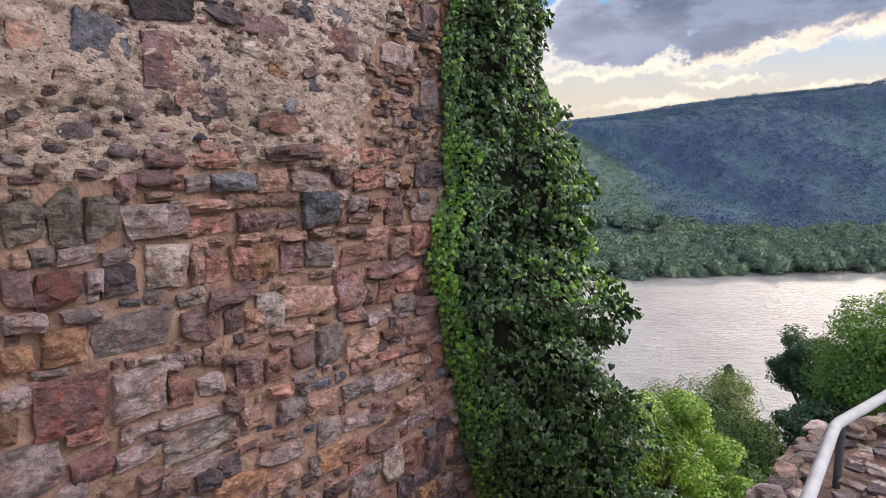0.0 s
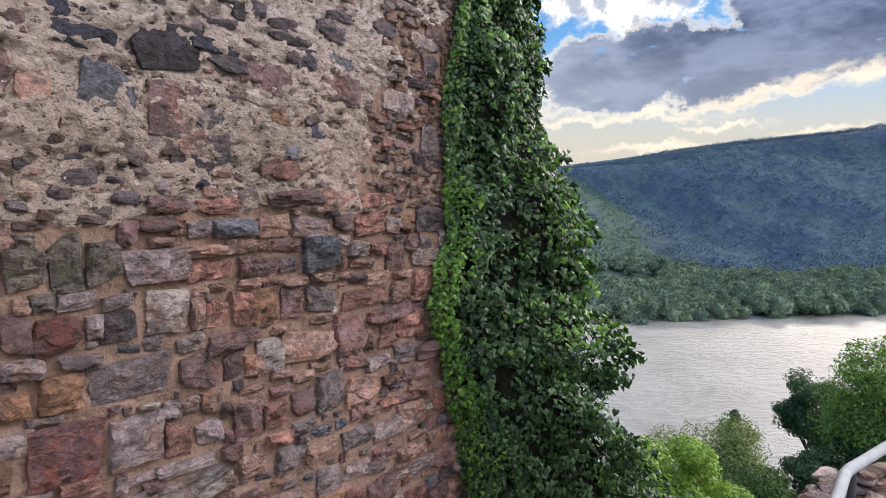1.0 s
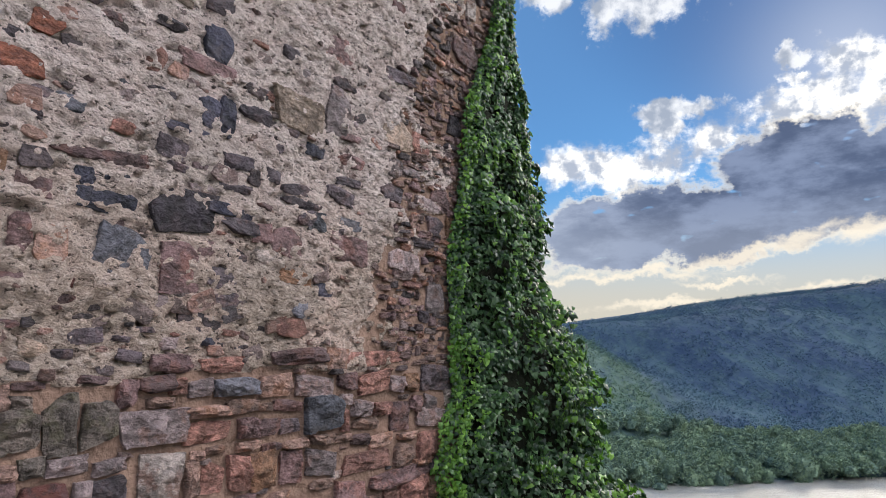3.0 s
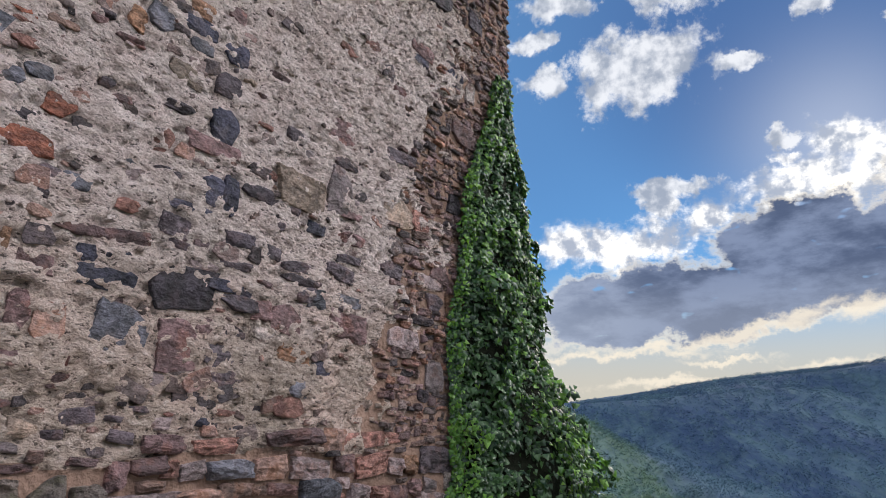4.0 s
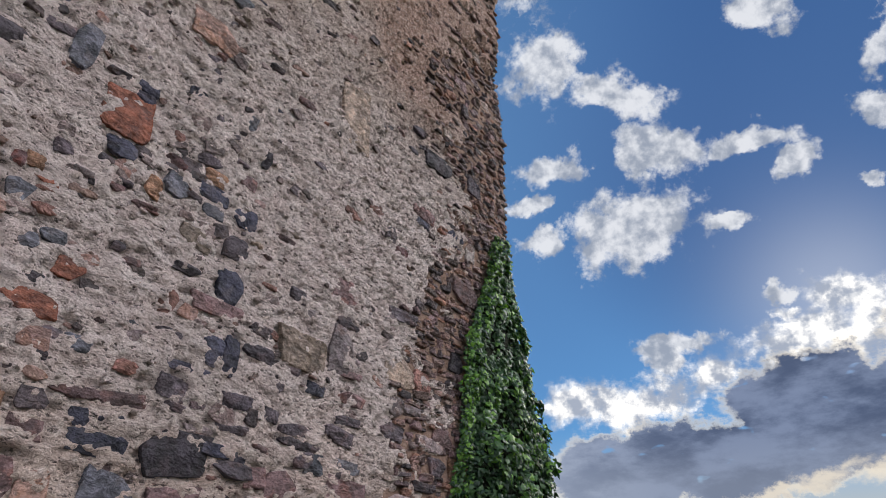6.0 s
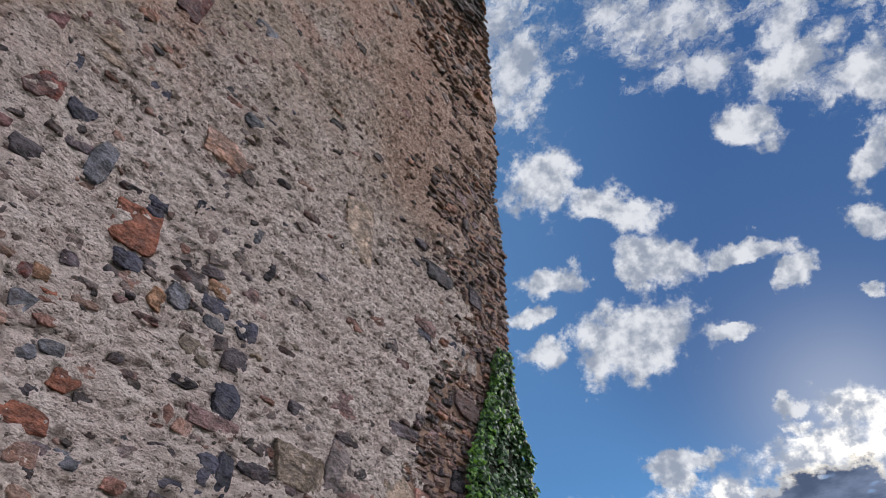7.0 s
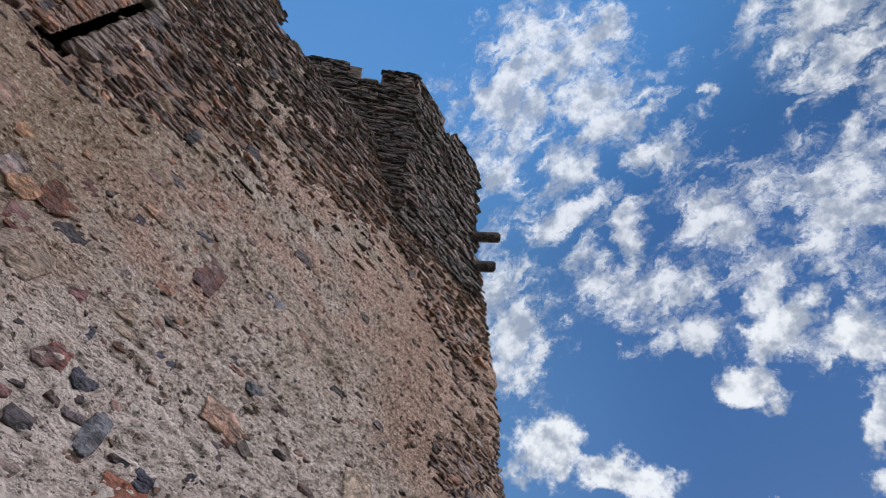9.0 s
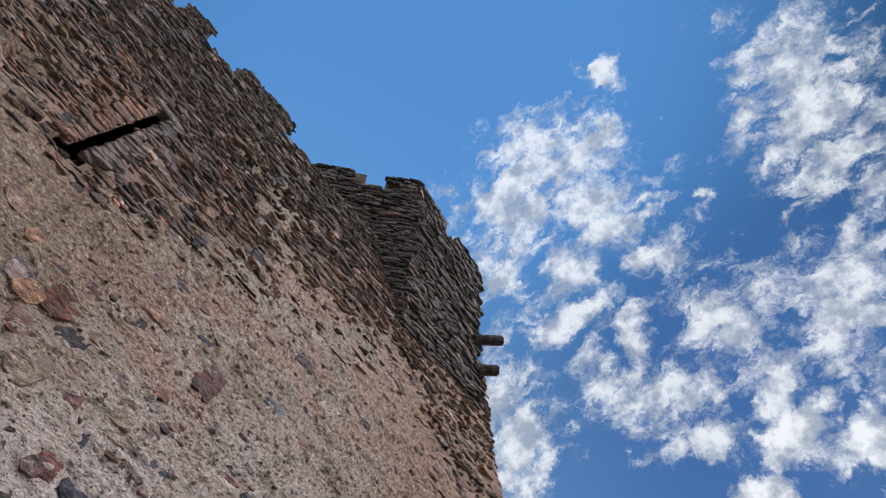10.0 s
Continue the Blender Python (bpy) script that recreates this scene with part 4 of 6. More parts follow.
BEDDED = [
    [(3.50, 5.23, 0.12, 0.09, "lt"), (3.15, 5.01, 0.12, 0.07, "dk"), (3.78, 4.83, 0.16, 0.14, "dk"), (3.38, 4.82, 0.27, 0.15, "dk"), (2.42, 4.62, 0.21, 0.45, "tn"), (3.19, 4.26, 0.20, 0.10, "pu"), (3.55, 4.20, 0.16, 0.13, "nv"), (3.71, 4.17, 0.12, 0.15, "lt"), (1.62, 4.05, 0.10, 0.10, "bg"), (2.66, 4.02, 0.14, 0.09, "rd"), (1.47, 3.94, 0.07, 0.08, "sl"), (1.78, 3.88, 0.05, 0.10, "dk"), (2.45, 3.87, 0.14, 0.06, "rd"), (1.07, 3.81, 0.08, 0.05, "nv"), (2.93, 3.81, 0.12, 0.06, "wn"), (3.64, 3.78, 0.29, 0.15, "pu"), (1.27, 3.72, 0.05, 0.04, "rd"), (1.00, 3.68, 0.23, 0.21, "ru"), (1.45, 3.68, 0.12, 0.05, "sl")],
    [(1.69, 3.68, 0.08, 0.06, "pu"), (1.50, 3.60, 0.13, 0.08, "or"), (1.29, 3.58, 0.10, 0.05, "wn"), (1.51, 3.51, 0.17, 0.08, "nv"), (1.02, 3.50, 0.14, 0.08, "nv"), (1.97, 3.47, 0.11, 0.04, "pu"), (1.71, 3.46, 0.12, 0.10, "nv"), (1.30, 3.46, 0.12, 0.11, "bg"), (1.52, 3.41, 0.12, 0.06, "bg"), (1.20, 3.39, 0.07, 0.10, "or"), (0.80, 3.36, 0.07, 0.06, "sl"), (2.96, 3.36, 0.26, 0.08, "sl"), (2.43, 3.34, 0.19, 0.14, "pu"), (1.67, 3.27, 0.14, 0.11, "sl"), (0.72, 3.24, 0.07, 0.06, "or"), (1.45, 3.23, 0.17, 0.09, "tn"), (0.66, 3.22, 0.05, 0.06, "wn"), (3.52, 3.21, 0.13, 0.13, "dk"), (0.78, 3.18, 0.08, 0.03, "ru")],
    [(2.48, 3.15, 0.15, 0.06, "sl"), (0.70, 3.10, 0.09, 0.07, "bg"), (1.66, 3.05, 0.13, 0.17, "nv"), (1.12, 3.04, 0.05, 0.04, "sl"), (1.18, 2.98, 0.08, 0.05, "pu"), (2.92, 2.98, 0.26, 0.16, "tn"), (3.14, 2.98, 0.17, 0.13, "rd"), (0.87, 2.97, 0.09, 0.05, "bg"), (2.42, 2.96, 0.16, 0.23, "bl"), (1.63, 2.93, 0.27, 0.07, "pu"), (0.78, 2.92, 0.09, 0.06, "bg"), (1.15, 2.91, 0.07, 0.03, "bg"), (1.37, 2.89, 0.09, 0.10, "rd"), (2.16, 2.88, 0.28, 0.19, "tn"), (0.96, 2.87, 0.10, 0.08, "ru"), (2.51, 2.85, 0.16, 0.04, "pu"), (1.89, 2.79, 0.16, 0.06, "dk"), (3.05, 2.77, 0.15, 0.05, "bl"), (2.89, 2.76, 0.13, 0.11, "bl")],
    [(1.24, 2.75, 0.11, 0.04, "bg"), (1.42, 2.75, 0.11, 0.03, "sl"), (1.73, 2.73, 0.07, 0.16, "nv"), (1.63, 2.72, 0.11, 0.13, "nv"), (2.52, 2.71, 0.17, 0.06, "pu"), (0.85, 2.69, 0.19, 0.08, "ru"), (3.34, 2.68, 0.18, 0.11, "pu"), (1.53, 2.61, 0.20, 0.05, "nv"), (2.86, 2.61, 0.17, 0.08, "sl"), (0.96, 2.60, 0.08, 0.04, "sl"), (3.22, 2.60, 0.22, 0.07, "bl"), (1.06, 2.59, 0.10, 0.06, "bg"), (2.51, 2.59, 0.18, 0.04, "sl"), (1.80, 2.53, 0.14, 0.06, "dk"), (1.47, 2.52, 0.14, 0.09, "sl"), (0.93, 2.51, 0.07, 0.04, "dk"), (1.99, 2.51, 0.08, 0.06, "sl"), (2.44, 2.50, 0.20, 0.07, "sl"), (1.63, 2.48, 0.14, 0.06, "sl")],
    [(3.46, 2.48, 0.12, 0.12, "or"), (3.27, 2.48, 0.14, 0.09, "sl"), (2.15, 2.47, 0.20, 0.06, "sl"), (1.50, 2.44, 0.11, 0.03, "sl"), (1.26, 2.42, 0.18, 0.05, "pu"), (1.10, 2.41, 0.16, 0.04, "pu"), (1.78, 2.41, 0.18, 0.04, "sl"), (2.18, 2.41, 0.22, 0.04, "sl"), (2.50, 2.35, 0.19, 0.06, "bg"), (1.24, 2.34, 0.12, 0.03, "nv"), (2.25, 2.34, 0.18, 0.07, "sl"), (3.16, 2.34, 0.20, 0.05, "sl"), (2.27, 2.33, 0.11, 0.09, "bg"), (1.13, 2.32, 0.07, 0.06, "nv"), (0.85, 2.30, 0.03, 0.09, "or"), (1.77, 2.30, 0.22, 0.05, "nv"), (1.54, 2.26, 0.25, 0.16, "dk"), (1.21, 2.24, 0.22, 0.08, "nv"), (1.81, 2.24, 0.18, 0.06, "sl")],
    [(2.48, 2.22, 0.28, 0.13, "pu"), (1.93, 2.22, 0.11, 0.08, "pu"), (2.97, 2.22, 0.27, 0.11, "bl"), (2.07, 2.20, 0.16, 0.13, "pu"), (1.65, 2.11, 0.09, 0.06, "pu"), (1.97, 2.11, 0.11, 0.06, "lt"), (3.04, 2.08, 0.17, 0.04, "rd"), (0.93, 2.07, 0.07, 0.12, "pu"), (1.04, 2.05, 0.10, 0.14, "br"), (2.13, 2.05, 0.20, 0.09, "or"), (1.29, 2.04, 0.19, 0.17, "bg"), (1.53, 2.02, 0.17, 0.18, "pu"), (3.27, 2.02, 0.16, 0.17, "bl"), (1.73, 1.99, 0.15, 0.10, "sl"), (1.06, 1.92, 0.10, 0.05, "wn"), (1.73, 1.89, 0.17, 0.07, "sl"), (3.16, 1.89, 0.10, 0.06, "dk"), (2.18, 1.88, 0.13, 0.07, "bg"), (1.61, 1.82, 0.12, 0.05, "sl")],
    [(2.12, 1.80, 0.18, 0.09, "rd")],
    [(0.19, 6.71, 0.07, 0.08, "dk"), (0.32, 6.08, 0.15, 0.10, "sl"), (1.08, 5.92, 0.07, 0.14, "wn"), (0.31, 5.40, 0.07, 0.10, "dk"), (-0.01, 5.30, 0.13, 0.12, "wn"), (-0.08, 5.00, 0.19, 0.20, "ru"), (0.42, 4.92, 0.14, 0.13, "bl"), (-0.24, 4.90, 0.15, 0.13, "or"), (0.09, 4.85, 0.16, 0.13, "dk"), (0.27, 4.72, 0.14, 0.08, "sl"), (-0.13, 4.69, 0.16, 0.13, "wn"), (0.59, 4.68, 0.16, 0.12, "tn"), (0.32, 4.56, 0.08, 0.12, "wn"), (0.43, 4.14, 0.12, 0.13, "wn"), (0.60, 4.13, 0.12, 0.05, "nv")],
    [(1.51, 6.66, 0.17, 0.13, "sl"), (2.91, 6.37, 0.11, 0.09, "wn"), (1.40, 5.83, 0.19, 0.11, "bg"), (0.87, 5.49, 0.20, 0.32, "wn"), (1.47, 4.85, 0.14, 0.09, "bg"), (0.55, 4.75, 0.10, 0.08, "pu"), (0.38, 4.71, 0.09, 0.09, "wn"), (1.34, 4.49, 0.25, 0.15, "br"), (0.48, 4.37, 0.05, 0.11, "nv"), (1.36, 4.19, 0.13, 0.12, "sl"), (0.59, 4.11, 0.10, 0.09, "nv"), (0.38, 4.09, 0.09, 0.09, "pu"), (0.76, 3.91, 0.11, 0.22, "bg"), (0.34, 3.82, 0.07, 0.05, "wn"), (0.47, 3.75, 0.14, 0.08, "sl")],
]

shelf = {}


def claim(y, z, w_, h_):
    for i in range(int((y - w_ / 2) // 0.2), int((y + w_ / 2) // 0.2) + 1):
        for j in range(int((z - h_ / 2) // 0.2), int((z + h_ / 2) // 0.2) + 1):
            shelf.setdefault((i, j), []).append((y, z, w_, h_))


def free(y, z, w_, h_, gap=0.0):
    for i in range(int((y - w_ / 2 - gap) // 0.2), int((y + w_ / 2 + gap) // 0.2) + 1):
        for j in range(int((z - h_ / 2 - gap) // 0.2), int((z + h_ / 2 + gap) // 0.2) + 1):
            for a, b, c, d in shelf.get((i, j), ()):
                if abs(y - a) <= (w_ + c) / 2 + gap and abs(z - b) <= (h_ + d) / 2 + gap:
                    return False
    return True


for row in COURSED:
    for y, z, wide, high, kind in row:
        set_stone(y, z, wide * 1.02, high * 1.04, kind, rng.uniform(0.035, 0.065), roll=rng.uniform(-4, 4))
        claim(y, z, wide * 0.97, high * 0.97)
for row in [STONES_HIGH] + BEDDED:
    for y, z, wide, high, kind in row:
        set_stone(y, z, wide * 1.1, high * 1.12, kind, rng.uniform(0.010, 0.020) if kind != "tn" else 0.018, roll=rng.uniform(-8, 5), bedded=True)
        claim(y, z, wide * 0.95, high * 0.95)

# bedded rubble in rough courses
KINDS_LOW = ["br"] * 3 + ["pu"] * 7 + ["bl"] * 8 + ["rd"] + ["lt"] * 2 + ["bg"] * 2 + ["wn"] * 2 + ["or"] + ["sl"] * 3
z = 1.56
spare = Heap()


def heap_stone(heap, y, z, wide, high, proud, which, roll=0.0, x=None):
    v, f = LOW_SHAPES[int(rng.integers(len(LOW_SHAPES)))]
    c, s = math.cos(radians(roll)), math.sin(radians(roll))
    a, b = v[:, 0] * wide, v[:, 1] * high
    x = face_x(y, z) if x is None else x
    heap.add(np.stack([x - 0.004 + v[:, 2] * proud, y + float(bulge(y, z)) + a * c - b * s, z + a * s + b * c], -1), f, which)


def low_shape(seed):
    """A thin split slate or chip with sharp ends."""
    r = np.random.default_rng(seed + 500)
    rim = np.array([(-0.5, r.uniform(-0.45, -0.1)), (-0.36 + r.uniform(-0.1, 0.1), -0.5), (0.36 + r.uniform(-0.1, 0.1), -0.5), (0.5, r.uniform(-0.4, 0.0)),
                    (0.42 + r.uniform(-0.14, 0.06), r.uniform(0.36, 0.5)), (-0.40 + r.uniform(-0.08, 0.14), r.uniform(0.36, 0.5))])
    rim = rim + r.normal(size=rim.shape) * (0.02, 0.05)
    n = len(rim)
    tilt = r.normal(size=2) * (0.5, 0.35)
    out = [np.column_stack([rim, np.full(n, -0.8)]),
           np.column_stack([rim, (0.75 + rim @ tilt + r.uniform(-0.12, 0.12, n)).clip(0.2, 1.2)]),
           np.column_stack([rim * (0.84, 0.74), (0.98 + rim @ tilt + r.uniform(-0.1, 0.1, n)).clip(0.3, 1.4)])]
    faces = []
    for k in range(2):
        for i in range(n):
            a, b = k * n + i, k * n + (i + 1) % n
            faces += [(a, b, b + n), (a, b + n, a + n)]
    faces += [(2 * n, 2 * n + i, 2 * n + i + 1) for i in range(1, n - 1)]
    return np.concatenate(out), np.array(faces)


LOW_SHAPES = [low_shape(s) for s in range(30)]

while z > -2.2:
    high = rng.choice((rng.uniform(0.045, 0.075), rng.uniform(0.10, 0.16), rng.uniform(0.09, 0.14)))
    y = 0.62 + rng.uniform(0, 0.1)
    while y < CORNER - 0.02:
        wide = high * (rng.uniform(0.7, 1.7) if high > 0.08 else rng.uniform(1.2, 3.2))
        hh = high * rng.uniform(0.72, 1.0)
        c_y, c_z = y + wide / 2, z - high / 2 + rng.uniform(-0.012, 0.012)
        if c_y + wide / 2 > CORNER + 0.06:
            break
        if free(c_y, c_z, wide * 0.92, hh * 0.88):
            kind = KINDS_LOW[int(rng.integers(len(KINDS_LOW)))]
            set_stone(c_y, c_z, wide * 1.04, hh * 1.06, kind, rng.uniform(0.03, 0.06), roll=rng.uniform(-5, 4))
            claim(c_y, c_z, wide, hh)
            y += wide + rng.uniform(0.004, 0.03)
        else:
            y += 0.025
    z -= high + rng.uniform(0.004, 0.022)

# stones fitted between the larger ones
for _ in range(5500):
    y, z = rng.uniform(0.62, CORNER), rng.uniform(-1.2, 1.58)
    wide, high = rng.uniform(0.04, 0.15), rng.uniform(0.03, 0.09)
    if free(y, z, wide * 0.95, high * 0.95):
        set_stone(y, z, wide * 0.95, high * 0.95, KINDS_LOW[int(rng.integers(len(KINDS_LOW)))], rng.uniform(0.02, 0.04), roll=rng.uniform(-8, 5))
        claim(y, z, wide, high)

# chips and small stones that fill the gaps
for _ in range(900):
    y, z = rng.uniform(0.65, CORNER), rng.uniform(-1.6, 1.6)
    wide, high = rng.uniform(0.03, 0.09), rng.uniform(0.018, 0.05)
    if free(y, z, wide * 0.9, high * 0.9):
        heap_stone(spare, y, z, wide, high, rng.uniform(0.015, 0.035), int(rng.integers(3)), rng.uniform(-12, 8))
        claim(y, z, wide, high)
part("pinning", spare.mesh("pinning", [SLATES["brown"], SLATES["grey"], SLATES["dark"]]), TOWER, "small chips pinned between the larger stones", "stuff")

# stones that show through the render
KINDS_UP = ["sl"] * 5 + ["nv"] * 4 + ["br"] * 3 + ["pu"] * 4 + ["rd"] * 2 + ["bl"] * 2 + ["tn"] * 2
placed = 0
for _ in range(5000):
    y, z = rng.uniform(0.5, 3.3), 1.62 + 4.2 * rng.random() ** 1.5
    if zone_at(y, z) != 0:
        continue
    # they gather in the lower part and in a strip up the wall
    bare = 0.12 * math.exp(-max(0, z - 2.2) / 1.0) + 0.55 * math.exp(-((y - 1.5) / 0.42) ** 2 - max(0, z - 3.6)) + 0.5 * (y < 1.1) * math.exp(-max(0, z - 3.3)) + 0.05
    if rng.random() > bare:
        continue
    wide = rng.uniform(0.05, 0.14)
    high = wide * rng.uniform(0.25, 0.6)
    if free(y, z, wide, high, 0.006):
        set_stone(y, z, wide, high, KINDS_UP[int(rng.integers(len(KINDS_UP)))], rng.uniform(0.008, 0.018), "embedded_stone", rng.uniform(-11, 5), True)
        claim(y, z, wide, high)
        placed += 1
        if placed > 140:
            break

# chips and coarse lumps all over the render
lumps = Heap()
for _ in range(3000):
    y, z = rng.uniform(-0.6, 3.5), 1.6 + 5.6 * rng.random() ** 1.35
    if zone_at(y, z) != 0 or not free(y, z, 0.03, 0.02):
        continue
    strip = 0.6 * math.exp(-((y - 1.5) / 0.45) ** 2 - max(0, z - 3.7)) + 0.35 * (y < 1.1) * math.exp(-max(0, z - 3.4))
    rich = strip + float(layered(np.array(y * 1.6), np.array(z * 2.2), 3, 71)) + 0.2 * math.exp(-max(0, z - 2.0)) - 0.15
    if rng.random() < 0.80 - 0.40 * min(1, max(-0.6, rich)):
        size = rng.uniform(0.010, 0.028)
        heap_stone(lumps, y, z, size * rng.uniform(0.8, 1.8), size * rng.uniform(0.5, 1.0), rng.uniform(0.006, 0.02), 3, rng.uniform(-25, 25))
    else:
        size = rng.uniform(0.012, 0.05) if rng.random() < 0.8 - 0.3 * min(1, strip * 2) else rng.uniform(0.05, 0.11)
        heap_stone(lumps, y, z, size * rng.uniform(0.8, 1.6), size * rng.uniform(0.4, 0.9), rng.uniform(0.004, 0.014), int(rng.integers(3)), rng.uniform(-30, 25))
for _ in range(4200):
    y, z = rng.uniform(-2.6, 3.4), rng.uniform(3.8, 9.6)
    if zone_at(y, z) != 0 or not free(y, z, 0.03, 0.02) or float(hollow(y, z)) > 0.2:
        continue
    near_edge = math.exp(-abs(float(render_top(y)) - z) / 0.9)
    if rng.random() > 0.08 + 0.6 * near_edge:
        continue
    wide = rng.uniform(0.02, 0.075) if rng.random() < 0.88 else rng.uniform(0.075, 0.14)
    heap_stone(lumps, y, z, wide, wide * rng.uniform(0.4, 0.95), rng.uniform(0.004, 0.014), int(rng.choice((1, 1, 2, 3, 3, 4))), rng.uniform(-18, 12))
part("render_grit", lumps.mesh("render_grit", [SLATES["dark"], SLATES["brown"], SLATES["grey"], PLASTER, SLATES["rust"]]), TOWER, "coarse lumps and stone chips in the render", "stuff")

# the dry slate courses of the corner and of the upper wall
SLATE_KINDS = ["dark", "brown", "grey", "plum", "rust", "pale"]


def slate_kind(y, z):
    """Warm and pale near the render, dark and purple above; the jamb of the slit is rusty red."""
    rise = z - float(render_top(y)) + 0.5 * float(layered(np.array(y * 1.3), np.array(z * 1.6), 3, 77))
    if -1.35 < y < SLIT_Y and 6.3 < z < 8.2 and rng.random() < 0.65:
        return int(rng.choice((1, 4, 4, 4, 3)))
    if z < 5.2 or (y > 2.5 and z < 7.5):
        return int(rng.choice((0, 1, 1, 3, 3, 2, 2, 4, 5)))
    if y < 0.2 and rise < 3.0:
        return int(rng.choice((0, 0, 1, 4, 3, 3, 2, 5)))
    if rise < 1.1:
        return int(rng.choice((1, 1, 4, 4, 2, 5, 3, 0)))
    if rise < 2.5:
        return int(rng.choice((1, 1, 2, 3, 3, 0, 0, 4)))
    return int(rng.choice((0, 0, 0, 1, 2, 2, 3, 3, 5)))


slates = Heap()
z = 1.62
while z < BASE_TOP + 1.3:
    high = rng.uniform(0.015, 0.036)
    y = (-3.4 if z > 6.0 else 2.7) + rng.uniform(0, 0.2)
    while y < CORNER + 0.05:
        wide = rng.uniform(0.04, 0.13) if z < 6.0 or rng.random() < 0.75 else rng.uniform(0.12, 0.26)
        c_y, c_z = y + wide / 2, z + high / 2 + rng.uniform(-0.012, 0.012)
        y += wide + rng.uniform(0.004, 0.018)
        if c_y > CORNER + 0.05 or c_z > parapet_top(c_y):
            continue
        if abs(c_y - SLIT_Y) < (SLIT_W if c_z > SLIT_Z0 + 0.1 else 0.12) + wide / 2 and SLIT_Z0 - 0.04 < c_z < SLIT_Z1:
            continue
        if c_z < BASE_TOP - 0.35 and zone_at(c_y, c_z) != 2:
            if not ((zone_at(c_y + 0.25, c_z) == 2 and rng.random() < 0.3) or (zone_at(c_y, c_z + 0.4) == 2 and rng.random() < 0.28) or (zone_at(c_y, c_z + 1.0) == 2 and rng.random() < 0.12)):
                continue
        which = slate_kind(c_y, c_z)
        tall = high * rng.uniform(0.55, 1.35)
        if rng.random() < (0.22 if c_z > 5.5 and c_z - float(render_top(c_y)) < 1.3 else 0.07) or float(hollow(c_y, c_z)) > 0.2:
            continue
        if c_z > 5.5 and rng.random() < 0.035:    # a thicker block among the slates
            wide, tall = rng.uniform(0.10, 0.24), rng.uniform(0.08, 0.15)
        x = None if c_z < BASE_TOP - 0.3 else lean(c_z)
        if free(c_y, c_z, wide * 0.8, tall * 0.8):
            heap_stone(slates, c_y, c_z, wide, tall, rng.uniform(0.006, 0.040) * (0.45 if c_z < 6.0 else 0.75 if c_z < 7.5 else 1.0), which, rng.uniform(-8, 8), x)
            if tall > 0.075:
                claim(c_y, c_z, wide, tall)
    z += high + rng.uniform(0.002, 0.010)
for _ in range(6000):
    y, z = rng.uniform(2.75, CORNER + 0.03), rng.uniform(1.58, 7.5)
    wide, high = rng.uniform(0.04, 0.14), rng.uniform(0.022, 0.06)
    if zone_at(y, z) == 2 and free(y, z, wide * 0.85, high * 0.8):
        heap_stone(slates, y, z, wide, high, rng.uniform(0.012, 0.035), int(rng.choice((0, 1, 1, 3, 3, 4, 2))), rng.uniform(-8, 6))
        claim(y, z, wide, high)
z = SLIT_Z0 + 0.10
while z < SLIT_Z1:
    high = rng.uniform(0.05, 0.10)
    for side in (-1, 1):
        wide = rng.uniform(0.10, 0.26)
        heap_stone(slates, SLIT_Y + side * (SLIT_W + wide / 2 - 0.006), z + high / 2, wide, high * 0.95, rng.uniform(0.02, 0.045), (4 if rng.random() < 0.6 else 1) if side < 0 else 2, rng.uniform(-3, 3))
    z += high
heap_stone(slates, SLIT_Y, SLIT_Z1 + 0.05, 0.46, 0.12, 0.06, 5)
part("slate_facing", slates.mesh("slate_facing", [SLATES[k] for k in SLATE_KINDS]), TOWER, "thin dark slate courses of the bare upper wall", "stuff")


def battlement():
    """The solid parapet behind the uppermost slates, with its broken merlons."""
    bm = bmesh.new()
    ys = np.arange(LEFT, CORNER + 0.01, 0.06)
    for a, b in zip(ys[:-1], ys[1:]):
        top = parapet_top((a + b) / 2)
        f = lean(top)
        box = [bm.verts.new(p) for p in ((f - 0.45, a, BASE_TOP - 0.45), (-0.165, a, BASE_TOP - 0.45), (-0.165, b, BASE_TOP - 0.45), (f - 0.45, b, BASE_TOP - 0.45),
                                         (f - 0.45, a, top), (f - 0.005, a, top), (f - 0.005, b, top), (f - 0.45, b, top))]
        for q in ((0, 1, 2, 3), (4, 5, 6, 7), (0, 1, 5, 4), (1, 2, 6, 5), (2, 3, 7, 6), (3, 0, 4, 7)):
            bm.faces.new([box[i] for i in q])
    bmesh.ops.recalc_face_normals(bm, faces=bm.faces)
    part("battlement", (bm, DRY_JOINT), TOWER, "broken battlement of dark slate")


battlement()


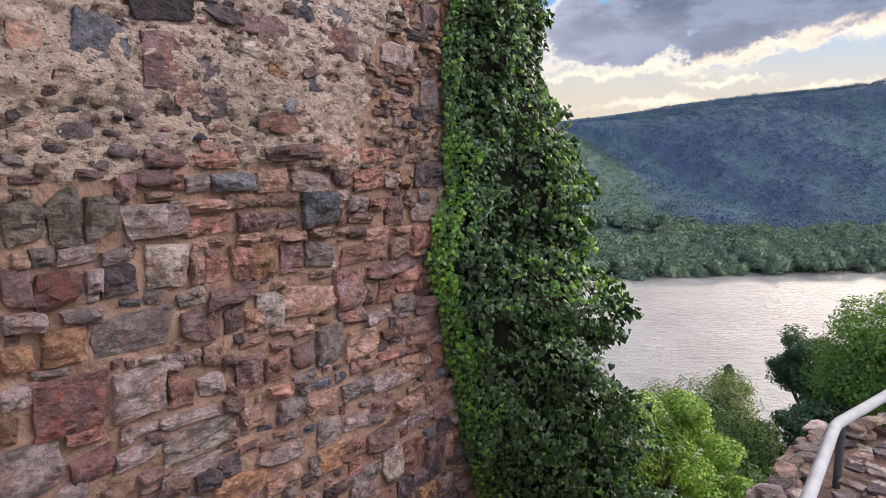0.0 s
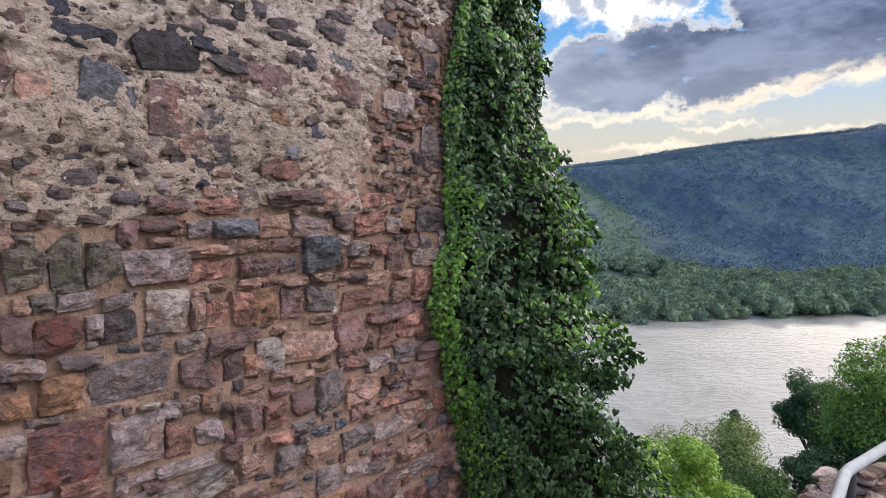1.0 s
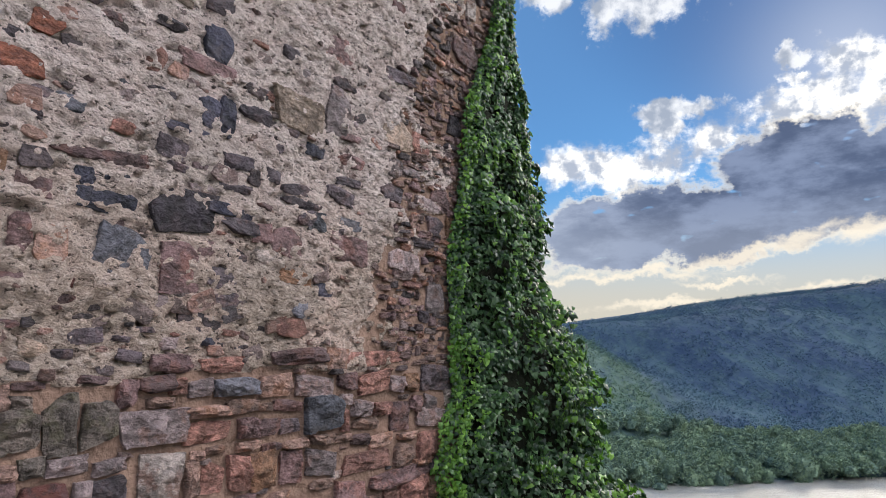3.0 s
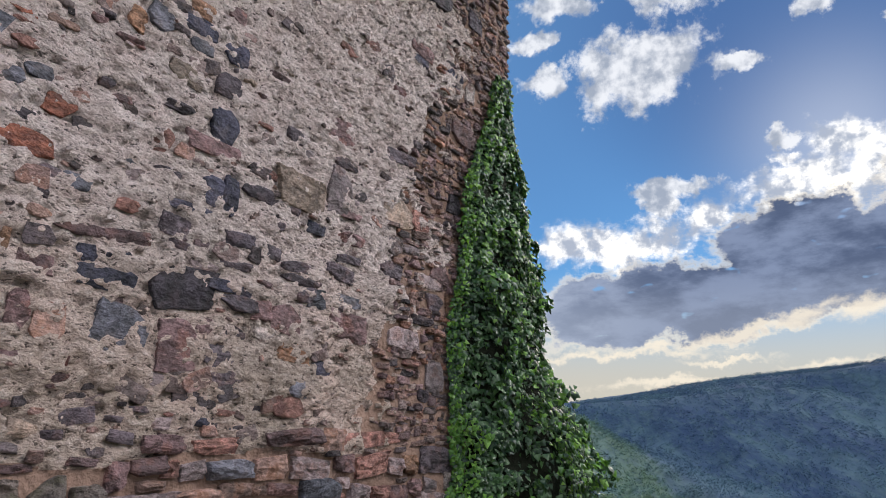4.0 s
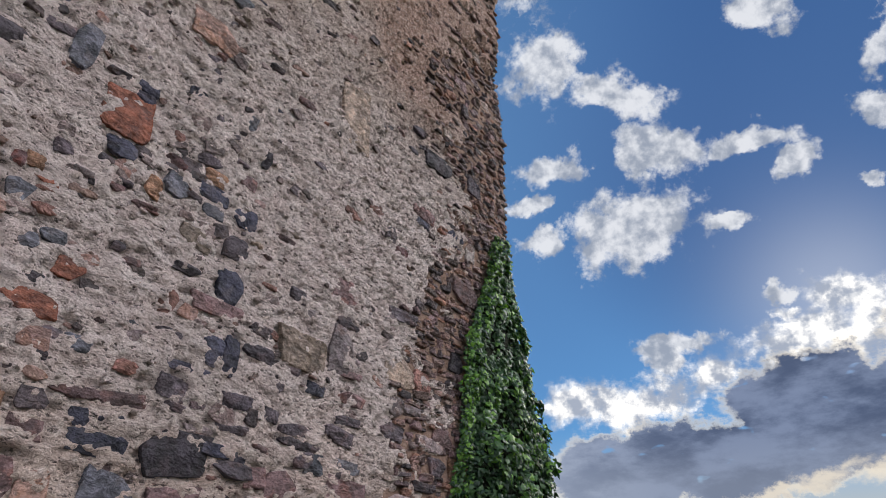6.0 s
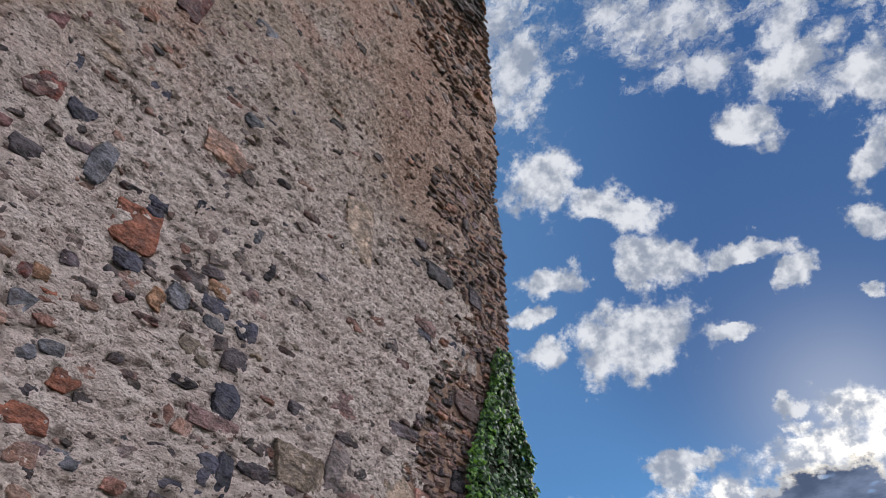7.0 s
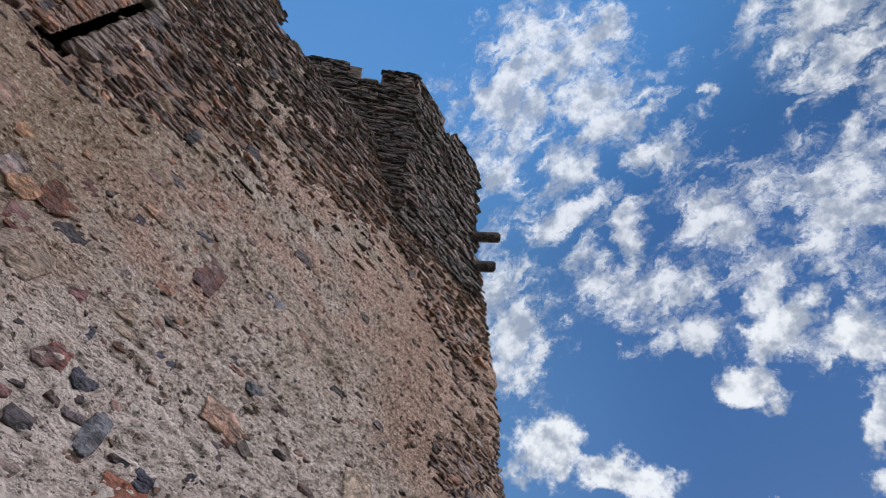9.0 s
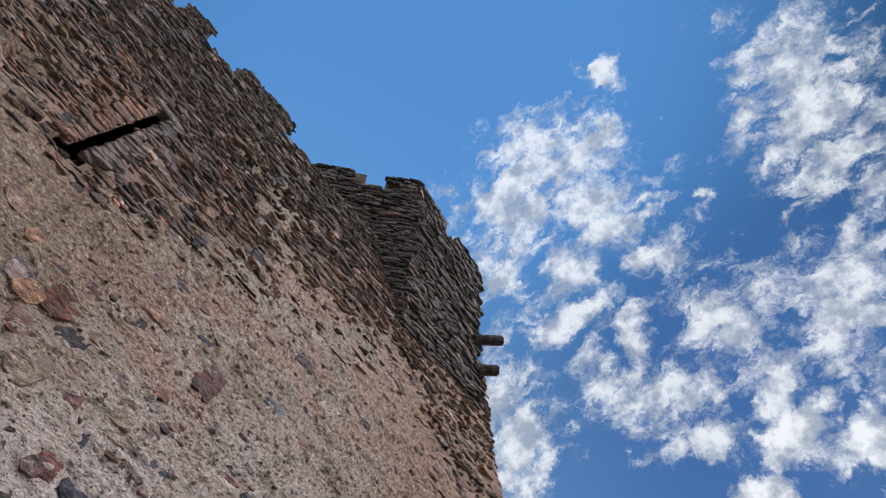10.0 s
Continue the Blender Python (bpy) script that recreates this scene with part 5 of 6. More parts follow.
# ---- the corner turret ----
def build_turret():
    b0, b1 = Vector((-0.13, 2.65, 9.4)), Vector((-0.13, 4.3, 9.6))
    t0, t1, t2 = Vector((-0.73, 0.65, 13.4)), Vector((0.54, 2.07, 13.4)), Vector((0.36, 4.06, 13.4))
    back0, back1 = Vector((-2.2, 1.02, 13.4)), Vector((-2.2, 4.3, 13.4))
    cut = 0.87                     # the height of the crenels along the edges
    foot0 = Vector((-0.45, 2.3, 9.4))
    bm = bmesh.new()
    base = [b0, b1, Vector((-2.2, 4.3, 9.4)), Vector((-2.2, 2.2, 9.4))]
    crown = [b0.lerp(t1, cut), b1.lerp(t2, cut), back1.copy(), back0.copy(), foot0.lerp(t0, cut)]
    for c in crown[2:4]:
        c.z = crown[0].z
    lo, hi = [bm.verts.new(p) for p in base], [bm.verts.new(p) for p in crown]
    bm.faces.new((lo[0], lo[1], hi[1], hi[0]))
    bm.faces.new((lo[1], lo[2], hi[2], hi[1]))
    bm.faces.new((lo[2], lo[3], hi[3], hi[2]))
    bm.faces.new((lo[3], lo[0], hi[4], hi[3]))
    bm.faces.new((lo[0], hi[0], hi[4]))
    bm.faces.new(hi)
    bmesh.ops.recalc_face_normals(bm, faces=bm.faces)
    part("turret", (bm, DRY_JOINT), TOWER, "dark slate corner turret that leans out over the wall")

    heap = Heap()

    def clad(p00, p10, p01, p11, thick=(0.035, 0.085), top=1.0, gaps=()):
        """Slate courses over a four-cornered face: p00 and p10 below, p01 and p11 above."""
        tall = max((p01 - p00).length, (p11 - p10).length)
        v = 0.0
        while v < top:
            h = rng.uniform(*thick)
            left, right = p00.lerp(p01, v), p10.lerp(p11, v)
            length = (right - left).length
            u = rng.uniform(-0.05, 0.02)
            while length > 0.05 and u < length:
                wd = rng.uniform(0.10, 0.36)
                m = left.lerp(right, min(1.0, (u + wd / 2) / length))
                inside = (u + wd / 2) / length
                if not (v > cut and any(a < (u + wd) / length and u / length < b for a, b in gaps)) and inside < 1.03:
                    along = (right - left).normalized()
                    up = (p01.lerp(p11, inside) - p00.lerp(p10, inside)).normalized()
                    out = along.cross(up).normalized()
                    s, f = LOW_SHAPES[int(rng.integers(len(LOW_SHAPES)))]
                    pts = np.array(m)[None] + s[:, :1] * wd * np.array(along) + s[:, 1:2] * h * rng.uniform(0.75, 1.1) * np.array(up) + s[:, 2:] * rng.uniform(0.02, 0.06) * np.array(out)
                    heap.add(pts, f, 0 if rng.random() < 0.72 else int(rng.integers(1, 3)))
                u += wd + 0.008
            v += (h + 0.006) / tall
        return

    clad(b0, b1, t1, t2, top=1.0, gaps=((0.44, 0.60),))
    clad(foot0, b0, t0, t1, top=1.0, gaps=((0.45, 0.66),))
    clad(b1, Vector((-2.2, 4.3, 9.4)), t2, back1)
    part("turret_facing", heap.mesh("turret_facing", [SLATES["dark"], SLATES["plum"], SLATES["grey"]]), TOWER, "thin dark slates that clad the turret", "stuff")

    # merlons of the turret
    for a, b, i0, i1 in ((crown[0], crown[1], 0.0, 0.44), (crown[0], crown[1], 0.60, 1.0), (crown[4], crown[0], 0.0, 0.45), (crown[4], crown[0], 0.66, 1.0)):
        bm = bmesh.new()
        p, q = a.lerp(b, i0), a.lerp(b, i1)
        along = (q - p).normalized()
        inward = Vector((0, 0, 1)).cross(along).normalized() * 0.4
        rise = Vector((0, 0, 0.5))
        grow = -inward * 0.2
        low_ring = [p, q, q + inward, p + inward]
        ring0 = [bm.verts.new(c - Vector((0, 0, 0.1))) for c in low_ring]
        ring1 = [bm.verts.new(c + rise + grow * (k < 2)) for k, c in enumerate(low_ring)]
        for k in range(4):
            bm.faces.new((ring0[k], ring0[(k + 1) % 4], ring1[(k + 1) % 4], ring1[k]))
        bm.faces.new(ring1)
        bmesh.ops.recalc_face_normals(bm, faces=bm.faces)
        part("merlon", (bm, DRY_JOINT), TOWER)

    # two round stone stubs on the far side of the turret
    for z, reach in ((11.05, 0.42), (10.28, 0.33)):
        bm = bmesh.new()
        bmesh.ops.create_cone(bm, cap_ends=True, segments=14, radius1=0.095, radius2=0.085, depth=reach + 0.4)
        bmesh.ops.bevel(bm, geom=[e for e in bm.edges if len(e.link_faces) == 2 and e.calc_face_angle(0) > 1], offset=0.02, segments=2, affect="EDGES")
        f = (z - 9.6) / 3.8
        at = b1.lerp(t2, f)
        way = Vector((0.72, 0.62, 0.0)).normalized()
        bm.transform(Matrix.Translation(at + way * (reach / 2 - 0.2)) @ way.to_track_quat("Z", "Y").to_matrix().to_4x4())
        part("corbel_stub", (bm, SLATES["dark"]), TOWER, "round weathered stone stub")


build_turret()

# ---- ground, river, hills ----
WATER_Z = -60.0


def hill_height(q, r):
    """Height of the land: q metres across the valley, r along it."""
    ridge = np.interp(r, [-4000, -600, 0, 310, 466, 668, 810, 1200, 4000], [55, 12, 12, 38, 58, 98, 112, 126, 115])
    s = np.clip((q - 430) / 480, 0, 1)
    s = s * s * (3 - 2 * s)
    far = -58.3 + (ridge + 58.3) * s + np.clip(q - 910, 0, 3000) * 0.01
    spur = 76 * np.exp(-((r - 130) / 110.0) ** 2) * np.exp(-((q - 640) / 170.0) ** 2)
    gully = 16 * grain(r / 95.0 + q / 260.0, q / 200.0, 41) * np.clip((q - 450) / 150, 0, 1) * np.clip((1000 - q) / 150, 0, 1)
    far = far + spur + gully * (q < 1000)
    bed = np.where((q > 108) & (q < 318), -64.0, np.interp(q, [318, 345], [-60.4, -58.5]))
    near = np.interp(q, [-4000, -900, -200, -30, 1.5, 8, 30, 80, 104], [90, 40, 8, 1.0, -1.5, -6.0, -19.0, -50.0, -58.5])
    return np.where(q > 420, far, np.where(q > 104, bed, near))


def land_height(x, y):
    q, r = (y - x) * 0.70711, (x + y) * 0.70711
    z = hill_height(q, r)
    z = z + np.where((q > 3) & (q < 100), 0.5 * layered(x * 0.15, y * 0.15, 3, 51), 0)
    # the level ground at the foot of the tower, and the slope off its end
    yard = np.where(y < 1.0, -0.02, -0.02 - 1.05 * (y - 1.0))
    blend = np.clip((np.hypot(x - 1.5, np.maximum(y, 0) * 1.0) - 5.0) / 5.0, 0, 1)
    blend = np.where(y < 1.0, np.clip((np.abs(x - 1.5) - 7) / 8, 0, 1) + np.clip((-y - 9) / 10, 0, 1), blend).clip(0, 1)
    return yard.clip(-7, 0) * (1 - blend) + np.minimum(z, 200) * blend


def build_ground():
    u = np.linspace(-1, 1, 330)
    span = 0.12 * np.sinh(u * 11.1) * 4200 / (0.12 * np.sinh(11.1))
    extra = np.arange(420, 1010, 12.0)
    gx = np.unique(np.round(np.concatenate([span, -extra[:20], np.arange(-12, 14, 0.35), np.arange(-820, 90, 16.0)]), 3))
    gy = np.unique(np.round(np.concatenate([span, extra, np.arange(-8, 18, 0.35), np.arange(340, 1560, 16.0)]), 3))
    xx, yy = np.meshgrid(gx, gy)
    zz = land_height(xx, yy)
    verts = np.stack([xx, yy, zz], -1).reshape(-1, 3)
    idx = np.arange(xx.size).reshape(xx.shape)
    quads = np.stack([idx[:-1, :-1], idx[:-1, 1:], idx[1:, 1:], idx[1:, :-1]], -1).reshape(-1, 4)
    ob = new("ground", mesh("ground", verts, quads, [GRASS], None, True))
    tagged(ob, "steep grassy river valley with wooded hills beyond", "ground", kind="structure")


build_ground()

bm = bmesh.new()
corner = [(Vector((-0.70711, 0.70711, 0)) * q + Vector((0.70711, 0.70711, 0)) * r) for q, r in ((100, -2500), (100, 2500), (326, 2500), (326, -2500))]
bm.faces.new([bm.verts.new((c.x, c.y, WATER_Z)) for c in corner])
me = bpy.data.meshes.new("water")
bm.to_mesh(me)
bm.free()
me.materials.append(WATER)
tagged(new("water", me), "wide grey river with glittering ripples", "river", kind="structure")


def ball(seed, level=1):
    bm = bmesh.new()
    bmesh.ops.create_icosphere(bm, subdivisions=level, radius=1.0)
    v = np.array([x.co[:] for x in bm.verts])
    f = np.array([[x.index for x in face.verts] for face in bm.faces])
    bm.free()
    r = np.random.default_rng(seed)
    v = v * (1 + 0.42 * layered(v[:, 0] * 2.6 + seed, v[:, 1] * 2 + v[:, 2] * 1.7, 3, seed))[:, None] * r.uniform(0.9, 1.1, 3)
    return v, f




def cluster(seed):
    """A broad crown made of several leafy masses."""
    r = np.random.default_rng(seed + 70)
    vs, fs, n = [], [], 0
    for k in range(5):
        v, f = ball(seed * 11 + k, 1)
        d = r.normal(size=3) * (0.0 if k == 0 else 1.0) * (0.42, 0.42, 0.28)
        size = 0.80 if k == 0 else r.uniform(0.34, 0.56)
        vs.append(v * size * 0.8 + d)
        fs.append(f + n)
        n += len(v)
        # leafy sprays all over each mass, turned every way
        m = int(260 * size)
        way = r.normal(size=(m, 3)) + (0, 0, 0.3)
        way /= np.linalg.norm(way, axis=1)[:, None]
        at = d + way * size * r.uniform(0.80, 1.14, (m, 1))
        vs.append((at[:, None, :] + r.normal(size=(m, 3, 3)) * 0.085).reshape(-1, 3))
        fs.append(np.arange(m * 3).reshape(-1, 3) + n)
        n += m * 3
    return np.concatenate(vs), np.concatenate(fs)


CROWNS = [cluster(s) for s in range(10)]


def crown_far(seed):
    """A far crown of leaf sprays, turned every way."""
    r = np.random.default_rng(seed)
    m = 26
    way = r.normal(size=(m, 3))
    way[:, 2] = np.abs(way[:, 2])
    way /= np.linalg.norm(way, axis=1)[:, None]
    at = way * r.uniform(0.5, 1.0, (m, 1))
    return (at[:, None, :] + r.normal(size=(m, 3, 3)) * 0.13).reshape(-1, 3), np.arange(m * 3).reshape(-1, 3)


CROWNS_FAR = [crown_far(s) for s in range(12)]


def woods(name, count, q_range, r_range, size, material_, label, shapes, sink=0.3):
    heap = Heap()
    qs = q_range[0] + (q_range[1] - q_range[0]) * rng.random(count) ** (1.35 if r_range else 1.0)
    rs = rng.uniform(*r_range, count) if r_range else qs * rng.uniform(0.26, 1.04, count)
    lands = hill_height(qs, rs)
    for q, r, z in zip(qs, rs, lands):
        x, y = (r - q) * 0.70711, (r + q) * 0.70711
        s = size[0] + (size[1] - size[0]) * rng.random() ** (1.0 if q < 430 else 1.7)
        v, f = shapes[int(rng.integers(len(shapes)))]
        tall = s * (rng.uniform(0.8, 1.25) if q < 440 else rng.uniform(0.7, 1.1))
        z = z + (rng.uniform(0.0, 3.0) if q < 430 else 0.0)
        heap.add(v * (s, s, tall) + (x, y, z + tall * (1 - sink)), f)
    ob = new(name, heap.mesh(name, [material_]))
    return tagged(ob, label, "woods", kind="stuff")


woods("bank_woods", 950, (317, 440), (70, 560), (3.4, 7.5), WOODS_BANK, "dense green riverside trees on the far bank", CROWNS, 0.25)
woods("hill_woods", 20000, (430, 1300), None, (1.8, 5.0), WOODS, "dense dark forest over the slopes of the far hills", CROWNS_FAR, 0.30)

# ---- trees and bushes below the tower ----


def leaf_quads(centres, normals, sizes, r):
    """Small pointed leaves, two triangles each."""
    n = len(centres)
    a = np.cross(normals, r.normal(size=(n, 3)))
    a /= np.linalg.norm(a, axis=1)[:, None] + 1e-9
    b = np.cross(normals, a)
    s = sizes[:, None]
    fold = normals * s * 0.15
    pts = np.stack([centres - a * s, centres + b * s * 0.45 + fold, centres + a * s, centres - b * s * 0.45 + fold], 1).reshape(-1, 3)
    k = np.arange(n)[:, None] * 4
    return pts, np.concatenate([k + [[0, 1, 2]], k + [[0, 2, 3]]])


def limb(bm, a, b, ra, rb):
    d = (b - a)
    m = Matrix.Translation((a + b) / 2) @ d.to_track_quat("Z", "Y").to_matrix().to_4x4()
    bmesh.ops.create_cone(bm, cap_ends=True, segments=7, radius1=ra, radius2=rb, depth=d.length * 1.04, matrix=m)


def tree(name, top, wide, tall, foot, leaves, size, material_, label, clumps=40, seed=1, category="tree", pointed=False):
    """A trunk with limbs, and a crown of leaf clumps. top: the crown's middle."""
    r = np.random.default_rng(seed)
    root = thing(name, (top[0], top[1], foot), label, category, "shrubs on the slope" if name == "shrub" else "")
    base = Vector((0, 0, 0))
    middle = Vector((0, 0, top[2] - foot))
    bm = bmesh.new()
    girth = 0.05 + 0.035 * wide
    lean_ = Vector((r.uniform(-0.2, 0.2), r.uniform(-0.2, 0.2), 0))
    half = base.lerp(middle, 0.5) + lean_
    limb(bm, base - Vector((0, 0, 0.4)), half, girth * 1.5, girth)
    limb(bm, half, middle, girth, girth * 0.6)
    spots, leaf_c, leaf_n, leaf_s = [], [], [], []
    for k in range(clumps):
        d = r.normal(size=3)
        d /= np.linalg.norm(d)
        reach = r.uniform(0.45, 1.0) ** 0.6 * (1 + 0.25 * math.sin(3 * math.atan2(d[1], d[0]) + seed))
        c = np.array(middle) + d * (wide, wide, tall) * reach
        if pointed:
            h = r.uniform(-1, 1)
            c = np.array(middle) + (*(d[:2] * wide * (1.02 - h) * 0.5), h * tall)
        spots.append(c)
    for k, c in enumerate(spots):
        if k % 3 == 0:
            limb(bm, half.lerp(middle, r.uniform(0.1, 0.9)), Vector(c), girth * 0.4, girth * 0.12)
        n = leaves // clumps
        spread = wide * r.uniform(0.16, 0.34) * (0.6 if pointed else 1.0)
        off = r.normal(size=(n, 3))
        off = off / np.linalg.norm(off, axis=1)[:, None] * (r.uniform(0.25, 1.0, (n, 1)) ** 0.45 + 0.10 * layered(off[:, :1] * 3, off[:, 1:2] * 3 + off[:, 2:], 2, k)) * spread * (1.35, 1.35, 0.95)
        leaf_c.append(c + off)
        nn = off / (np.linalg.norm(off, axis=1)[:, None] + 1e-6) + r.normal(size=(n, 3)) * 0.45 + (0, 0, 0.6)
        leaf_n.append(nn / np.linalg.norm(nn, axis=1)[:, None])
        leaf_s.append(r.uniform(0.6, 1.25, n) * size)
    part("trunk", (bm, BARK), root)
    v, f = leaf_quads(np.concatenate(leaf_c), np.concatenate(leaf_n), np.concatenate(leaf_s), r)
    part("crown", mesh("crown", v, f, [material_]), root, kind="stuff")
    return root


def spot(az, el, dist):
    """A place by its bearing from the viewpoint and its level distance."""
    return (EYE[0] + dist * math.sin(radians(az)), EYE[1] + dist * math.cos(radians(az)), EYE[2] + dist * math.tan(radians(el)))


def ground_at(p):
    return float(land_height(np.array([p[0]]), np.array([p[1]]))[0])


def plant(name, az, el, dist, wide, tall, leaves, size, material_, label, **more):
    p = spot(az, el, dist)
    return tree(name, p, wide, tall, min(ground_at(p), p[2] - tall * 0.6), leaves, size, material_, label, **more)


plant("elder_bush", -16.0, -24.5, 9.0, 0.85, 0.95, 36000, 0.034, BUSH, "bright green elder bush with pale flower heads", clumps=46, seed=3, category="bush")
plant("young_willow", -13.0, -21.6, 17.0, 1.5, 1.2, 32000, 0.040, OLIVE, "thin olive green young tree with airy crown", clumps=60, seed=4)
plant("slender_tree", -6.2, -15.6, 24.0, 1.0, 1.1, 22000, 0.055, DEEP, "slender dark green tree on the slope", clumps=90, seed=5)
plant("slim_conifer", -11.9, -18.0, 22.0, 0.50, 0.70, 9000, 0.04, DEEP, "small pointed dark tree on the slope", pointed=True, clumps=70, seed=15)
plant("maple_tree", 1.6, -15.0, 14.0, 1.55, 1.2, 72000, 0.040, LIGHT_TREE, "leafy green tree that rises beside the parapet", clumps=130, seed=6)
plant("shrub", -8.6, -22.5, 12.5, 0.95, 0.75, 24000, 0.038, SHADY, "dense green shrub on the slope", clumps=44, seed=7, category="bush")
plant("shrub", -12.5, -27.0, 10.5, 1.1, 0.8, 24000, 0.036, SHADY, "dense green shrub on the slope", clumps=44, seed=8, category="bush")
plant("shrub", -3.5, -20.5, 13.0, 1.0, 0.7, 14400, 0.051, DEEP, "dark green shrub behind the parapet", clumps=40, seed=9, category="bush")
plant("dark_bush", -12.5, -22.5, 16.0, 1.0, 1.0, 14400, 0.051, DEEP, "dark green bush in the shade of the slope", clumps=40, seed=10, category="bush")



def flower_heads(bush, count):
    """Flat pale umbels over the outside of the elder."""
    r = np.random.default_rng(31)
    for _ in range(count):
        d = np.array((r.uniform(-0.2, 0.9), r.uniform(-1.0, 0.1), r.uniform(0.2, 0.9)))
        d /= np.linalg.norm(d)
        at = d * (0.85, 0.85, 0.95) * 0.98 + (0, 0, ELDER_MIDDLE - bush.location.z)
        spread = r.normal(size=(60, 2)) * 0.028
        pts = at + np.column_stack([spread, 0.02 - 6.0 * (spread ** 2).sum(1)])
        up = np.tile((0.2, -0.3, 0.9), (60, 1)) + r.normal(size=(60, 3)) * 0.3
        v, f = leaf_quads(pts, up / np.linalg.norm(up, axis=1)[:, None], r.uniform(0.005, 0.009, 60), r)
        part("flower_head", mesh("flower_head", v, f, [BLOSSOM]), bush, "pale cream elder blossom")


ELDER_MIDDLE = spot(-16.0, -24.5, 9.0)[2]
flower_heads(bpy.data.objects["elder_bush"], 9)

# ---- ivy on the corner ----
IVY_LEFT = [(-3.0, 4.0), (-0.85, 3.90), (-0.4, 3.66), (0.04, 3.58), (0.47, 3.43), (0.97, 3.27), (1.56, 3.45), (2.2, 3.40), (2.98, 3.60), (3.4, 3.66), (3.9, 3.88), (4.4, 4.06), (4.6, 4.15)]
IVY_OUT = [(-3.0, 1.25), (-0.6, 1.15), (-0.3, 1.12), (0.24, 0.86), (0.5, 0.72), (0.9, 0.56), (1.48, 0.46), (1.99, 0.35), (2.44, 0.28), (2.81, 0.18), (3.63, 0.06), (4.25, 0.02), (4.6, 0.0)]


def ivy_point(phi, z, depth=1.0):
    left = np.interp(z, [e[0] for e in IVY_LEFT], [e[1] for e in IVY_LEFT])
    out = np.interp(z, [e[0] for e in IVY_OUT], [e[1] for e in IVY_OUT]) - 0.03
    lump = 1 + 0.22 * layered(phi * 2.5, z * 3.0, 3, 61)
    mid = 4.22
    x = lean(z) + 0.03 + out * np.sin(phi) ** 1.25 * depth * lump
    y = np.where(phi < np.pi / 2, mid - (mid - left) * np.cos(phi), mid - (0.12 + 0.12 * out) * np.cos(phi))
    return x, y


def ivy_leaf(seed):
    """A three-lobed leaf about one across, folded along its rib."""
    r = np.random.default_rng(seed)
    rim = [(0.0, -0.20), (0.40, -0.26), (0.34, 0.10), (0.0, 0.58), (-0.34, 0.10), (-0.40, -0.26)]
    v = [(x * r.uniform(0.8, 1.2), y * r.uniform(0.85, 1.15), -0.18 * abs(x) - 0.15 * max(0, y) ** 2 + r.uniform(-0.04, 0.04)) for x, y in rim] + [(0, 0.05, 0.04)]
    f = [(i, (i + 1) % 6, 6) for i in range(6)]
    return np.array(v), np.array(f)


IVY_SHAPES = [ivy_leaf(s) for s in range(10)]


